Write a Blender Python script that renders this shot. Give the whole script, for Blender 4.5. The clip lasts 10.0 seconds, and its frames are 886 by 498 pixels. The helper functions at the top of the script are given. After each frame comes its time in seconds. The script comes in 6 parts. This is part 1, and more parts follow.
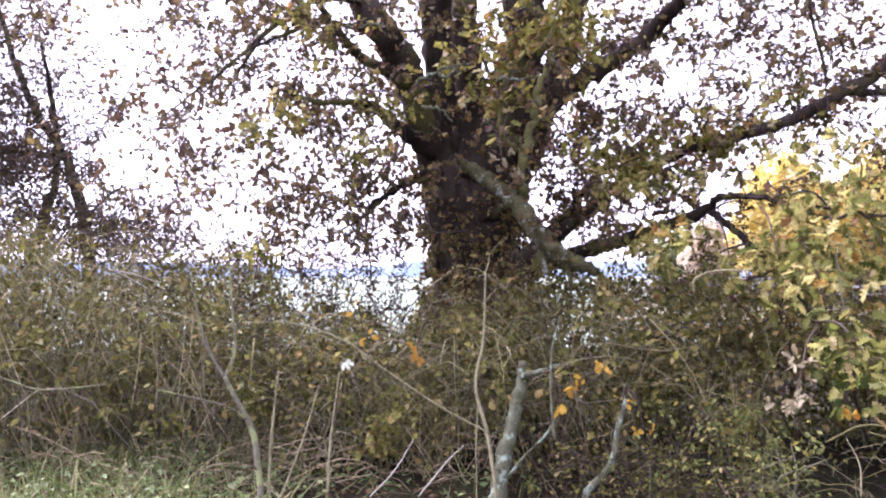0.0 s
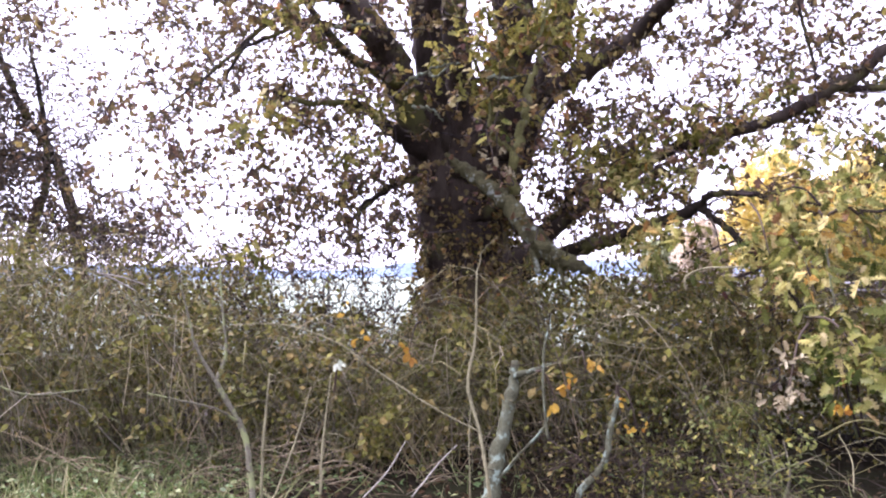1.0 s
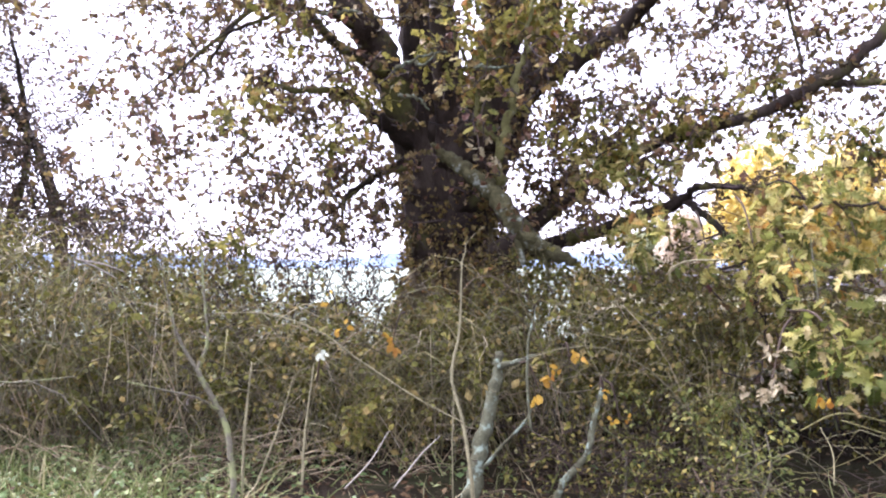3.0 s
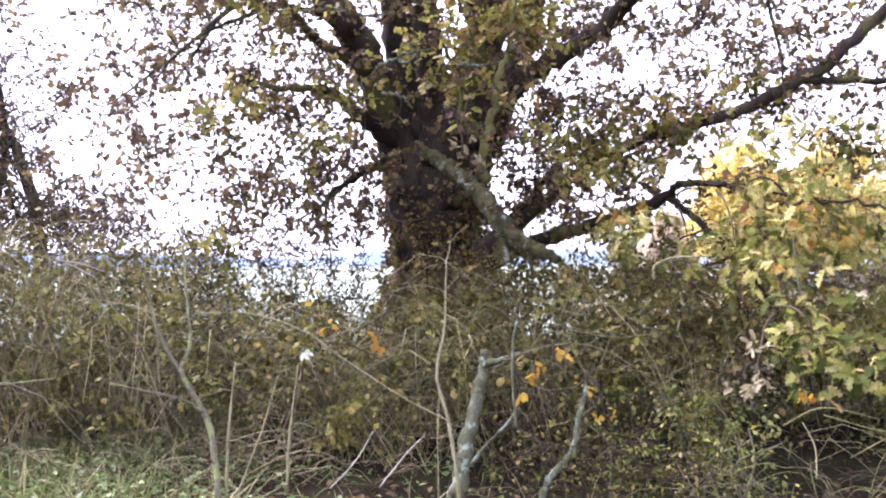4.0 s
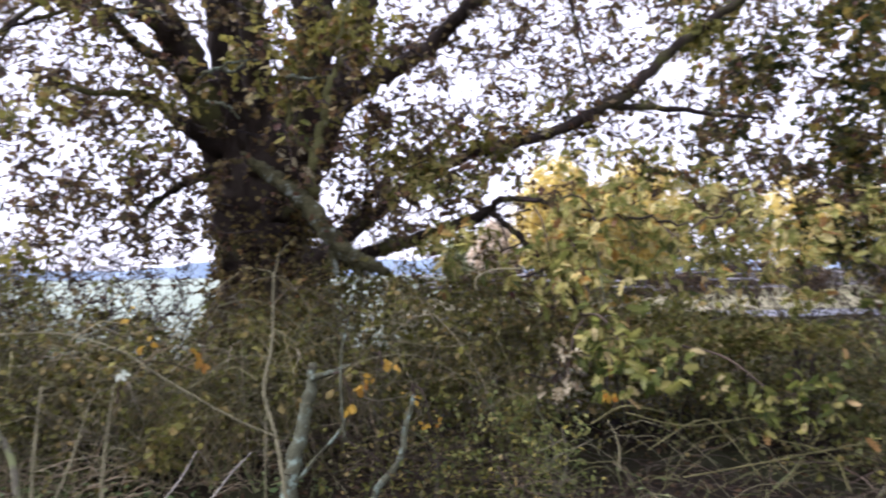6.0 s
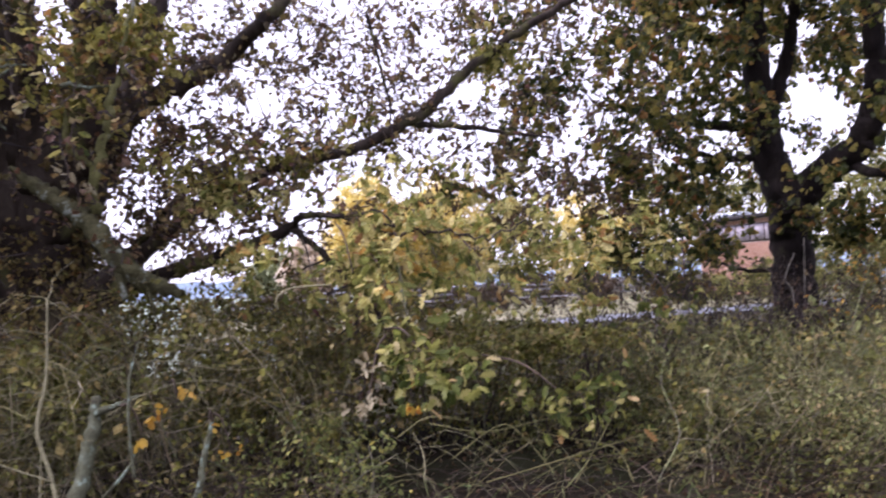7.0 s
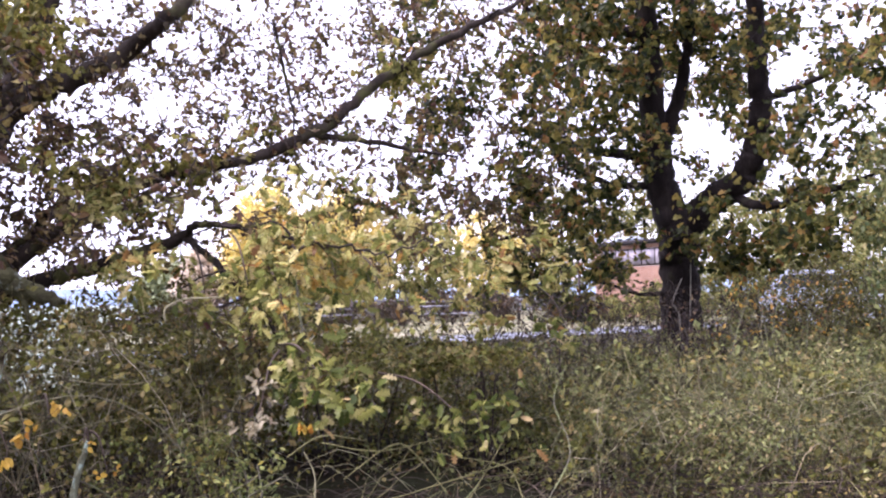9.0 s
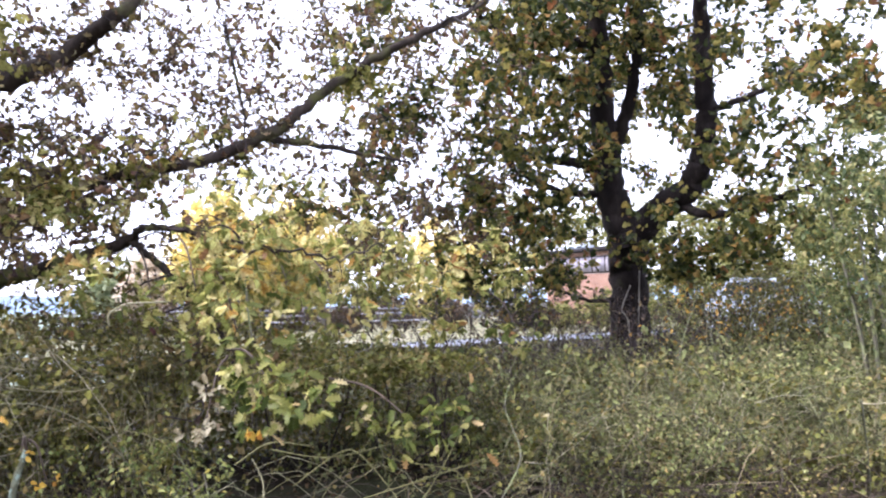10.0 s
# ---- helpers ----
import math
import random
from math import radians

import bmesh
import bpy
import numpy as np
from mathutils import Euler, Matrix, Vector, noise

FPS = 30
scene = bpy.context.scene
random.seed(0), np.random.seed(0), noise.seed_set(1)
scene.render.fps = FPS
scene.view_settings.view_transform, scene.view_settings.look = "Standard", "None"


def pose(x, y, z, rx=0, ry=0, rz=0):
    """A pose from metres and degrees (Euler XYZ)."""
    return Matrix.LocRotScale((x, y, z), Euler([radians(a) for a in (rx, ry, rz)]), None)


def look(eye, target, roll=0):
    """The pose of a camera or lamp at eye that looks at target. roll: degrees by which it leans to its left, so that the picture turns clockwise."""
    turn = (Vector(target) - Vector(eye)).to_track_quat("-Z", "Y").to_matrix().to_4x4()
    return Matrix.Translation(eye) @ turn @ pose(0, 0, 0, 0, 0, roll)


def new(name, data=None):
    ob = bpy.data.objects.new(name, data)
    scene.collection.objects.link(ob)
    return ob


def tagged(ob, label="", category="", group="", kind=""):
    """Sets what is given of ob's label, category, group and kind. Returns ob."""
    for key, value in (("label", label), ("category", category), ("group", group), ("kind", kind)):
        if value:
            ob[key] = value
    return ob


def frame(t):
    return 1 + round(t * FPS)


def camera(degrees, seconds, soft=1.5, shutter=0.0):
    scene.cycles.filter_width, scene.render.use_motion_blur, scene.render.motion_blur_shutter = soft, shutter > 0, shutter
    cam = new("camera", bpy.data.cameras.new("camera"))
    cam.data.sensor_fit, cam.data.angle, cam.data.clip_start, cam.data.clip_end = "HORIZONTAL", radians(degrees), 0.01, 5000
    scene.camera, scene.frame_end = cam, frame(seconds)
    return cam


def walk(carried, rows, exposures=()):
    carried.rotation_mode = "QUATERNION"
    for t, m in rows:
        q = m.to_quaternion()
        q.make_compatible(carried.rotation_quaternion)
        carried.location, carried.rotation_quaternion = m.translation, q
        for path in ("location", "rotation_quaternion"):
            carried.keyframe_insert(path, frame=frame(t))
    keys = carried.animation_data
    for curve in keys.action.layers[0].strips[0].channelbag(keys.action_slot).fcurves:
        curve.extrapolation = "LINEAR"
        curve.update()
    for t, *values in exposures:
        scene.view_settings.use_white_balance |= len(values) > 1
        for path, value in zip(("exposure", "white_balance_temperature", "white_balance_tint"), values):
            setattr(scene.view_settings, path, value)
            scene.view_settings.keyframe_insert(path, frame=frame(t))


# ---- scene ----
# A hedgerow oak seen over a bramble hedge in autumn; x right, y ahead, z up, metres.
cam = camera(60.5, 10.0, soft=2.1, shutter=0.4)
# seconds, x, y, z, yaw, pitch, roll
ROWS = [
    (0.0, -0.067, -0.026, 1.652, -0.00, 2.01, 0.00),
    (0.5, -0.049, -0.013, 1.651, 0.04, 2.04, -0.51),
    (1.0, -0.044, -0.008, 1.650, -0.44, 2.02, -0.58),
    (1.5, -0.052, -0.008, 1.642, -0.14, 2.14, -0.29),
    (2.0, -0.058, -0.009, 1.638, 0.09, 1.98, -0.06),
    (2.2, -0.050, 0.000, 1.646, -0.62, 1.88, -0.15),
    (3.5, -0.043, 0.035, 1.641, -1.87, 1.17, -0.08),
    (4.0, -0.046, 0.040, 1.644, -2.77, 1.19, -0.37),
    (4.5, -0.040, 0.047, 1.657, -3.75, 0.91, -0.58),
    (5.0, -0.054, 0.046, 1.673, -4.85, 0.99, -0.34),
    (5.2, -0.020, 0.028, 1.664, -5.31, 1.30, -0.37),
    (6.3, -0.021, -0.049, 1.668, -20.55, 1.59, -2.40),
    (6.6, -0.026, -0.021, 1.679, -25.26, 1.29, -4.19),
    (7.0, 0.055, -0.021, 1.648, -29.56, 2.69, -2.94),
    (7.5, 0.080, -0.004, 1.641, -32.82, 3.28, -3.04),
    (8.0, 0.090, 0.007, 1.650, -34.23, 3.27, -2.35),
    (8.5, 0.088, 0.014, 1.652, -35.78, 3.32, -1.61),
    (9.0, 0.089, 0.007, 1.660, -36.97, 3.57, -1.36),
    (9.5, 0.091, 0.011, 1.655, -38.45, 3.92, -1.12),
    (10.0, 0.095, 0.003, 1.644, -40.52, 4.03, -1.30),
]
# seconds, stops, kelvin, tint: the clip's camera corrects itself as it turns to the darker side
EXPOSURES = [(0.0, 1.49, 5780, 37), (0.5, 1.29, 5780, 36), (1.2, 1.52, 5780, 35), (2.0, 1.54, 5780, 32), (3.5, 1.63, 5780, 30), (4.5, 1.63, 5780, 32), (5.0, 1.67, 5780, 33), (5.2, 1.52, 5780, 32), (6.3, 0.72, 5750, 25), (7.0, 0.79, 5800, 33), (7.5, 0.88, 5800, 42), (8.5, 1.01, 5800, 38), (9.0, 1.24, 5750, 34), (9.5, 1.44, 5700, 37), (10.0, 1.48, 5600, 22)]
walk(cam, [(t, pose(x, y, z, 0, 0, yaw) @ pose(0, 0, 0, 90 + pitch) @ pose(0, 0, 0, 0, 0, roll)) for t, x, y, z, yaw, pitch, roll in ROWS],
     EXPOSURES)

# ---- sky and sun: bright thin overcast, soft sun from ahead and the side ----
SUN_EL, SUN_AZ = 50.0, 300.0
world = bpy.data.worlds.new("sky")
world.use_nodes = True
scene.world = world
wn, wl = world.node_tree.nodes, world.node_tree.links
sky = wn.new("ShaderNodeTexSky")
sky.sky_type, sky.sun_disc = "NISHITA", False
sky.sun_elevation, sky.sun_rotation = radians(SUN_EL), radians(SUN_AZ)
sky.air_density, sky.dust_density, sky.ozone_density = 1.0, 1.5, 1.0
pale = wn.new("ShaderNodeHueSaturation")
pale.inputs["Saturation"].default_value = 0.3
wl.new(sky.outputs[0], pale.inputs["Color"])
veil = wn.new("ShaderNodeMix")  # thin even cloud over the clear sky
veil.data_type = "RGBA"
veil.inputs["Factor"].default_value = 0.5
veil.inputs["B"].default_value = (14.0, 14.0, 14.6, 1)
wl.new(pale.outputs[0], veil.inputs["A"])
wl.new(veil.outputs["Result"], wn["Background"].inputs["Color"])
wn["Background"].inputs["Strength"].default_value = 0.115
sun = new("sun", bpy.data.lights.new("sun", "SUN"))
sun.data.energy, sun.data.angle, sun.data.color = 4.2, radians(14), (1.0, 0.94, 0.85)
sun_from = Vector((math.sin(radians(SUN_AZ)) * math.cos(radians(SUN_EL)), math.cos(radians(SUN_AZ)) * math.cos(radians(SUN_EL)), math.sin(radians(SUN_EL))))
sun.matrix_world = look(sun_from * 50, (0, 0, 0))


# ---- materials ----
def nodes_of(name):
    mat = bpy.data.materials.new(name)
    mat.use_nodes = True
    n, l = mat.node_tree.nodes, mat.node_tree.links
    return mat, n, l, n["Principled BSDF"]


def ramp_node(n, stops):
    r = n.new("ShaderNodeValToRGB")
    e = r.color_ramp.elements
    while len(e) < len(stops):
        e.new(0.5)
    for el, (p, c) in zip(e, stops):
        el.position, el.color = p, (*c, 1)
    return r


def noise_node(n, l, scale, detail=6, rough=0.6, coord="Object", stretch=None):
    tc = n.new("ShaderNodeTexCoord")
    t = n.new("ShaderNodeTexNoise")
    t.inputs["Scale"].default_value, t.inputs["Detail"].default_value, t.inputs["Roughness"].default_value = scale, detail, rough
    if stretch:
        mp = n.new("ShaderNodeMapping")
        mp.inputs["Scale"].default_value = stretch
        l.new(tc.outputs[coord], mp.inputs["Vector"])
        l.new(mp.outputs[0], t.inputs["Vector"])
    else:
        l.new(tc.outputs[coord], t.inputs["Vector"])
    return t


def mixed(n, l, fac, a, b, kind="MIX"):
    m = n.new("ShaderNodeMix")
    m.data_type, m.blend_type = "RGBA", kind
    for sock, v in ((m.inputs["Factor"], fac), (m.inputs["A"], a), (m.inputs["B"], b)):
        if isinstance(v, (int, float)):
            sock.default_value = v
        elif isinstance(v, tuple):
            sock.default_value = (*v, 1)
        else:
            l.new(v, sock)
    return m.outputs["Result"]


def add_bump(n, l, p, height, strength, distance=0.01):
    b = n.new("ShaderNodeBump")
    b.inputs["Strength"].default_value, b.inputs["Distance"].default_value = strength, distance
    l.new(height, b.inputs["Height"])
    l.new(b.outputs[0], p.inputs["Normal"])


def surface(name, stops, scale, fine, rough=0.8, bump=0.4, dist=0.01, metal=0.0, stretch=None, stain=None):
    """Two scales of noise: a coarse one picks the colour, a fine one adds grain and relief."""
    mat, n, l, p = nodes_of(name)
    coarse = noise_node(n, l, scale, stretch=stretch)
    grain = noise_node(n, l, fine, detail=8, stretch=stretch)
    col = ramp_node(n, stops)
    l.new(coarse.outputs[0], col.inputs[0])
    shade = ramp_node(n, [(0.3, (0.65, 0.65, 0.65)), (0.7, (1.15, 1.15, 1.15))])
    l.new(grain.outputs[0], shade.inputs[0])
    out = mixed(n, l, 1.0, col.outputs[0], shade.outputs[0], "MULTIPLY")
    if stain:
        s = noise_node(n, l, stain[1], detail=5)
        m = ramp_node(n, [(stain[2], (0, 0, 0)), (stain[2] + 0.09, (1, 1, 1))])
        l.new(s.outputs[0], m.inputs[0])
        out = mixed(n, l, m.outputs[0], out, stain[0])
    l.new(out, p.inputs["Base Color"])
    p.inputs["Roughness"].default_value, p.inputs["Metallic"].default_value = rough, metal
    p.inputs["Specular IOR Level"].default_value = 0.15 if rough > 0.75 else 0.5
    add_bump(n, l, p, grain.outputs[0], bump, dist)
    return mat


def leaf_mat(name, stops, through_share=0.45, rough=0.5, by="island", gloss=0.2, patch=None):
    """Leaves: each one takes its own colour; light passes through in part."""
    mat, n, l, p = nodes_of(name)
    if by == "island":
        rnd = n.new("ShaderNodeNewGeometry").outputs["Random Per Island"]
    else:
        rnd = n.new("ShaderNodeObjectInfo").outputs["Random"]
    col = ramp_node(n, stops)
    l.new(rnd, col.inputs[0])
    blot = noise_node(n, l, 45.0, detail=4)
    dim = ramp_node(n, [(0.35, (0.6, 0.52, 0.42)), (0.6, (1.1, 1.1, 1.1))])
    l.new(blot.outputs[0], dim.inputs[0])
    out = mixed(n, l, 1.0, col.outputs[0], dim.outputs[0], "MULTIPLY")
    if patch:  # different plants grow through one another: patches of another tone
        big = noise_node(n, l, patch, detail=3)
        tone = ramp_node(n, [(0.34, (0.55, 0.60, 0.52)), (0.46, (0.98, 0.98, 0.9)), (0.58, (1.16, 1.12, 1.06)), (0.68, (1.35, 1.26, 1.2))])
        l.new(big.outputs[0], tone.inputs[0])
        out = mixed(n, l, 1.0, out, tone.outputs[0], "MULTIPLY")
        small = noise_node(n, l, 4.5 * patch, detail=3)
        sprig = ramp_node(n, [(0.38, (0.42, 0.45, 0.42)), (0.5, (0.98, 0.98, 0.98)), (0.62, (1.22, 1.2, 1.15))])
        l.new(small.outputs[0], sprig.inputs[0])
        out = mixed(n, l, 1.0, out, sprig.outputs[0], "MULTIPLY")
    l.new(out, p.inputs["Base Color"])
    p.inputs["Roughness"].default_value = rough
    p.inputs["Specular IOR Level"].default_value = gloss
    tr = n.new("ShaderNodeBsdfTranslucent")
    l.new(out, tr.inputs["Color"])
    mx = n.new("ShaderNodeMixShader")
    mx.inputs[0].default_value = through_share
    l.new(p.outputs[0], mx.inputs[1])
    l.new(tr.outputs[0], mx.inputs[2])
    l.new(mx.outputs[0], n["Material Output"].inputs["Surface"])
    return mat


def cane_mat(name, stops, rough=0.7):
    mat, n, l, p = nodes_of(name)
    col = ramp_node(n, stops)
    l.new(n.new("ShaderNodeNewGeometry").outputs["Random Per Island"], col.inputs[0])
    g = noise_node(n, l, 60.0)
    dim = ramp_node(n, [(0.3, (0.55, 0.55, 0.55)), (0.65, (1.1, 1.1, 1.1))])
    l.new(g.outputs[0], dim.inputs[0])
    big = noise_node(n, l, 1.6, detail=3)  # older and younger growth in patches
    tone = ramp_node(n, [(0.36, (0.42, 0.42, 0.42)), (0.5, (0.9, 0.9, 0.9)), (0.64, (1.3, 1.25, 1.2))])
    l.new(big.outputs[0], tone.inputs[0])
    grain = mixed(n, l, 1.0, col.outputs[0], dim.outputs[0], "MULTIPLY")
    l.new(mixed(n, l, 1.0, grain, tone.outputs[0], "MULTIPLY"), p.inputs["Base Color"])
    p.inputs["Roughness"].default_value = rough
    p.inputs["Specular IOR Level"].default_value = 0.2
    add_bump(n, l, p, g.outputs[0], 0.4, 0.002)
    return mat


M_BARK = surface("oak_bark", [(0.3, (0.02, 0.015, 0.012)), (0.5, (0.042, 0.032, 0.026)), (0.7, (0.08, 0.065, 0.052))], 3.0, 26.0, 0.9, 0.9, 0.03, stretch=(1, 1, 0.3), stain=((0.075, 0.075, 0.028), 1.6, 0.55))
M_TRUNK = surface("mossy_trunk_bark", [(0.3, (0.045, 0.036, 0.022)), (0.5, (0.11, 0.09, 0.056)), (0.7, (0.20, 0.175, 0.11))], 3.0, 26.0, 0.95, 0.9, 0.03, stretch=(1, 1, 0.3), stain=((0.11, 0.105, 0.035), 2.4, 0.52))
M_LIMB = surface("limb_bark", [(0.3, (0.012, 0.009, 0.007)), (0.7, (0.032, 0.024, 0.019))], 5.0, 40.0, 0.9, 0.7, 0.015, stain=((0.085, 0.085, 0.03), 2.8, 0.5))
# the second oak's bark: near-black with sparse lighter patches
M_DARK_BARK = surface("near_black_bark", [(0.3, (0.008, 0.006, 0.006)), (0.5, (0.016, 0.012, 0.011)), (0.7, (0.034, 0.027, 0.024))], 4.0, 30.0, 0.9, 0.9, 0.025, stretch=(1, 1, 0.3), stain=((0.05, 0.052, 0.026), 1.3, 0.64))
M_MOSS = surface("mossy_bark", [(0.3, (0.08, 0.075, 0.03)), (0.5, (0.135, 0.135, 0.05)), (0.7, (0.19, 0.185, 0.085))], 6.0, 45.0, 0.95, 0.8, 0.012, stain=((0.22, 0.23, 0.2), 5.0, 0.6))
M_LICHEN = surface("lichen_bark", [(0.3, (0.06, 0.058, 0.036)), (0.55, (0.11, 0.115, 0.07)), (0.75, (0.17, 0.185, 0.13))], 9.0, 60.0, 0.95, 0.9, 0.012, stain=((0.22, 0.28, 0.22), 14.0, 0.54))
M_BROKEN = surface("broken_limb_bark", [(0.3, (0.035, 0.032, 0.017)), (0.5, (0.075, 0.072, 0.034)), (0.7, (0.125, 0.12, 0.06))], 5.0, 40.0, 0.95, 0.9, 0.02, stain=((0.23, 0.26, 0.22), 9.0, 0.56))
M_TWIG = cane_mat("twig_bark", [(0.0, (0.05, 0.035, 0.026)), (0.6, (0.07, 0.052, 0.038)), (1.0, (0.12, 0.095, 0.065))])
M_PURPLE_TWIG = cane_mat("purple_brown_twig", [(0.0, (0.02, 0.014, 0.015)), (0.6, (0.05, 0.036, 0.036)), (1.0, (0.11, 0.088, 0.08))])
M_PALE_STEM = surface("pale_stem", [(0.3, (0.15, 0.14, 0.08)), (0.7, (0.28, 0.26, 0.15))], 12.0, 70.0, 0.8, 0.4, 0.004)
M_BLEACHED = surface("bleached_wood", [(0.3, (0.21, 0.195, 0.16)), (0.7, (0.35, 0.33, 0.28))], 12.0, 70.0, 0.8, 0.4, 0.004)
M_OLIVE_STEM = surface("olive_stem", [(0.3, (0.10, 0.095, 0.038)), (0.7, (0.19, 0.175, 0.075))], 12.0, 70.0, 0.8, 0.4, 0.004)
M_GREY_STEM = surface("grey_stem", [(0.3, (0.09, 0.082, 0.055)), (0.7, (0.165, 0.155, 0.11))], 10.0, 70.0, 0.85, 0.5, 0.005, stain=((0.18, 0.20, 0.09), 8.0, 0.5))
M_CANE = cane_mat("bramble_cane", [(0.0, (0.06, 0.048, 0.03)), (0.25, (0.15, 0.125, 0.065)), (0.5, (0.21, 0.205, 0.08)), (0.75, (0.30, 0.28, 0.14)), (0.9, (0.38, 0.34, 0.22)), (1.0, (0.50, 0.46, 0.35))])
M_OLIVE_CANE = cane_mat("olive_cane", [(0.0, (0.05, 0.05, 0.026)), (0.4, (0.12, 0.125, 0.052)), (0.75, (0.185, 0.18, 0.085)), (0.95, (0.25, 0.235, 0.12)), (1.0, (0.38, 0.35, 0.2))])
M_DRY = cane_mat("dry_stalk", [(0.0, (0.13, 0.095, 0.055)), (0.5, (0.25, 0.20, 0.12)), (1.0, (0.38, 0.32, 0.21))])
M_OAK_LEAF = leaf_mat("oak_leaf", [(0.0, (0.055, 0.036, 0.03)), (0.2, (0.085, 0.075, 0.03)), (0.45, (0.14, 0.105, 0.042)), (0.65, (0.125, 0.068, 0.052)), (0.88, (0.22, 0.17, 0.06)), (0.95, (0.32, 0.27, 0.10)), (1.0, (0.13, 0.055, 0.05))], 0.32)
M_TRUNK_LEAF = leaf_mat("trunk_shoot_leaf", [(0.0, (0.06, 0.042, 0.03)), (0.25, (0.13, 0.095, 0.046)), (0.5, (0.18, 0.16, 0.055)), (0.8, (0.27, 0.215, 0.08)), (0.95, (0.38, 0.30, 0.10)), (1.0, (0.26, 0.11, 0.045))], 0.35)
M_OAK2_LEAF = leaf_mat("green_oak_leaf", [(0.0, (0.018, 0.028, 0.01)), (0.38, (0.06, 0.078, 0.02)), (0.64, (0.145, 0.145, 0.036)), (0.86, (0.31, 0.27, 0.07)), (0.94, (0.30, 0.17, 0.05)), (1.0, (0.18, 0.08, 0.035))], 0.5)
M_BUSH_LEAF = leaf_mat("hazel_leaf", [(0.0, (0.05, 0.075, 0.03)), (0.5, (0.13, 0.16, 0.06)), (0.9, (0.24, 0.25, 0.09)), (1.0, (0.4, 0.35, 0.15))], 0.45)
M_TUFT_LEAF = leaf_mat("olive_oak_leaf", [(0.0, (0.09, 0.10, 0.025)), (0.3, (0.22, 0.225, 0.06)), (0.6, (0.36, 0.345, 0.09)), (0.85, (0.50, 0.46, 0.15)), (0.94, (0.38, 0.2, 0.07)), (1.0, (0.6, 0.6, 0.34))], 0.55)
M_SPRAY_LEAF = leaf_mat("yellow_green_oak_leaf", [(0.0, (0.055, 0.08, 0.02)), (0.35, (0.14, 0.175, 0.04)), (0.66, (0.26, 0.275, 0.07)), (0.9, (0.46, 0.44, 0.16)), (0.95, (0.60, 0.52, 0.27)), (1.0, (0.42, 0.24, 0.09))], 0.58, by="object")
M_SPRAY_JOINED = leaf_mat("yellowing_oak_leaf", [(0.0, (0.10, 0.11, 0.03)), (0.22, (0.19, 0.22, 0.06)), (0.45, (0.36, 0.37, 0.11)), (0.68, (0.56, 0.52, 0.19)), (0.88, (0.70, 0.64, 0.30)), (0.96, (0.52, 0.32, 0.08)), (1.0, (0.25, 0.13, 0.06))], 0.6)
M_ORANGE_LEAF = leaf_mat("orange_leaf", [(0.0, (0.48, 0.29, 0.04)), (0.5, (0.60, 0.42, 0.07)), (1.0, (0.38, 0.18, 0.04))], by="object")
M_ORANGE_JOINED = leaf_mat("small_orange_leaf", [(0.0, (0.45, 0.24, 0.04)), (0.6, (0.58, 0.38, 0.08)), (1.0, (0.3, 0.16, 0.06))])
M_PALE_LEAF = leaf_mat("withered_pale_leaf", [(0.0, (0.25, 0.21, 0.12)), (0.5, (0.42, 0.39, 0.26)), (0.85, (0.54, 0.52, 0.37)), (1.0, (0.28, 0.20, 0.12))], by="object")
M_WHITE_LEAF = leaf_mat("silvery_leaf", [(0.0, (0.55, 0.66, 0.55)), (1.0, (0.66, 0.75, 0.66))], by="object")
M_HEDGE_LEAF = leaf_mat("bramble_leaf", [(0.0, (0.09, 0.088, 0.028)), (0.3, (0.14, 0.15, 0.04)), (0.62, (0.19, 0.192, 0.053)), (0.8, (0.21, 0.165, 0.066)), (0.97, (0.23, 0.195, 0.085)), (1.0, (0.33, 0.29, 0.16))], 0.2, patch=1.7, gloss=0.1)
M_HEDGE_LEAF_Y = leaf_mat("yellowing_hedge_leaf", [(0.0, (0.09, 0.095, 0.04)), (0.4, (0.18, 0.21, 0.085)), (0.7, (0.255, 0.28, 0.12)), (0.85, (0.24, 0.20, 0.11)), (0.98, (0.27, 0.26, 0.13)), (1.0, (0.36, 0.33, 0.19))], 0.3, patch=1.5, gloss=0.1)
M_SPRIG = leaf_mat("fresh_green_leaf", [(0.0, (0.07, 0.10, 0.028)), (0.4, (0.15, 0.185, 0.05)), (0.88, (0.26, 0.275, 0.085)), (1.0, (0.48, 0.42, 0.10))], 0.3)
M_LITTER = leaf_mat("fallen_leaf", [(0.0, (0.045, 0.028, 0.016)), (0.4, (0.09, 0.058, 0.032)), (0.8, (0.13, 0.09, 0.05)), (1.0, (0.26, 0.20, 0.12))], 0.1, gloss=0.05)
M_GRASS = leaf_mat("grass_blade", [(0.0, (0.09, 0.13, 0.04)), (0.5, (0.18, 0.23, 0.08)), (0.8, (0.32, 0.34, 0.17)), (1.0, (0.48, 0.44, 0.28))], 0.3)
M_HERB = leaf_mat("ground_herb_leaf", [(0.0, (0.07, 0.12, 0.04)), (0.6, (0.16, 0.25, 0.09)), (1.0, (0.34, 0.40, 0.18))], 0.3)
M_THORN_LEAF = leaf_mat("hawthorn_leaf", [(0.0, (0.04, 0.036, 0.03)), (0.5, (0.08, 0.062, 0.045)), (0.8, (0.12, 0.075, 0.042)), (1.0, (0.15, 0.12, 0.06))], 0.2)
M_YELLOW_TREE = leaf_mat("yellow_tree_leaf", [(0.0, (0.66, 0.54, 0.13)), (0.5, (0.79, 0.69, 0.24)), (1.0, (0.83, 0.77, 0.40))], 0.6)
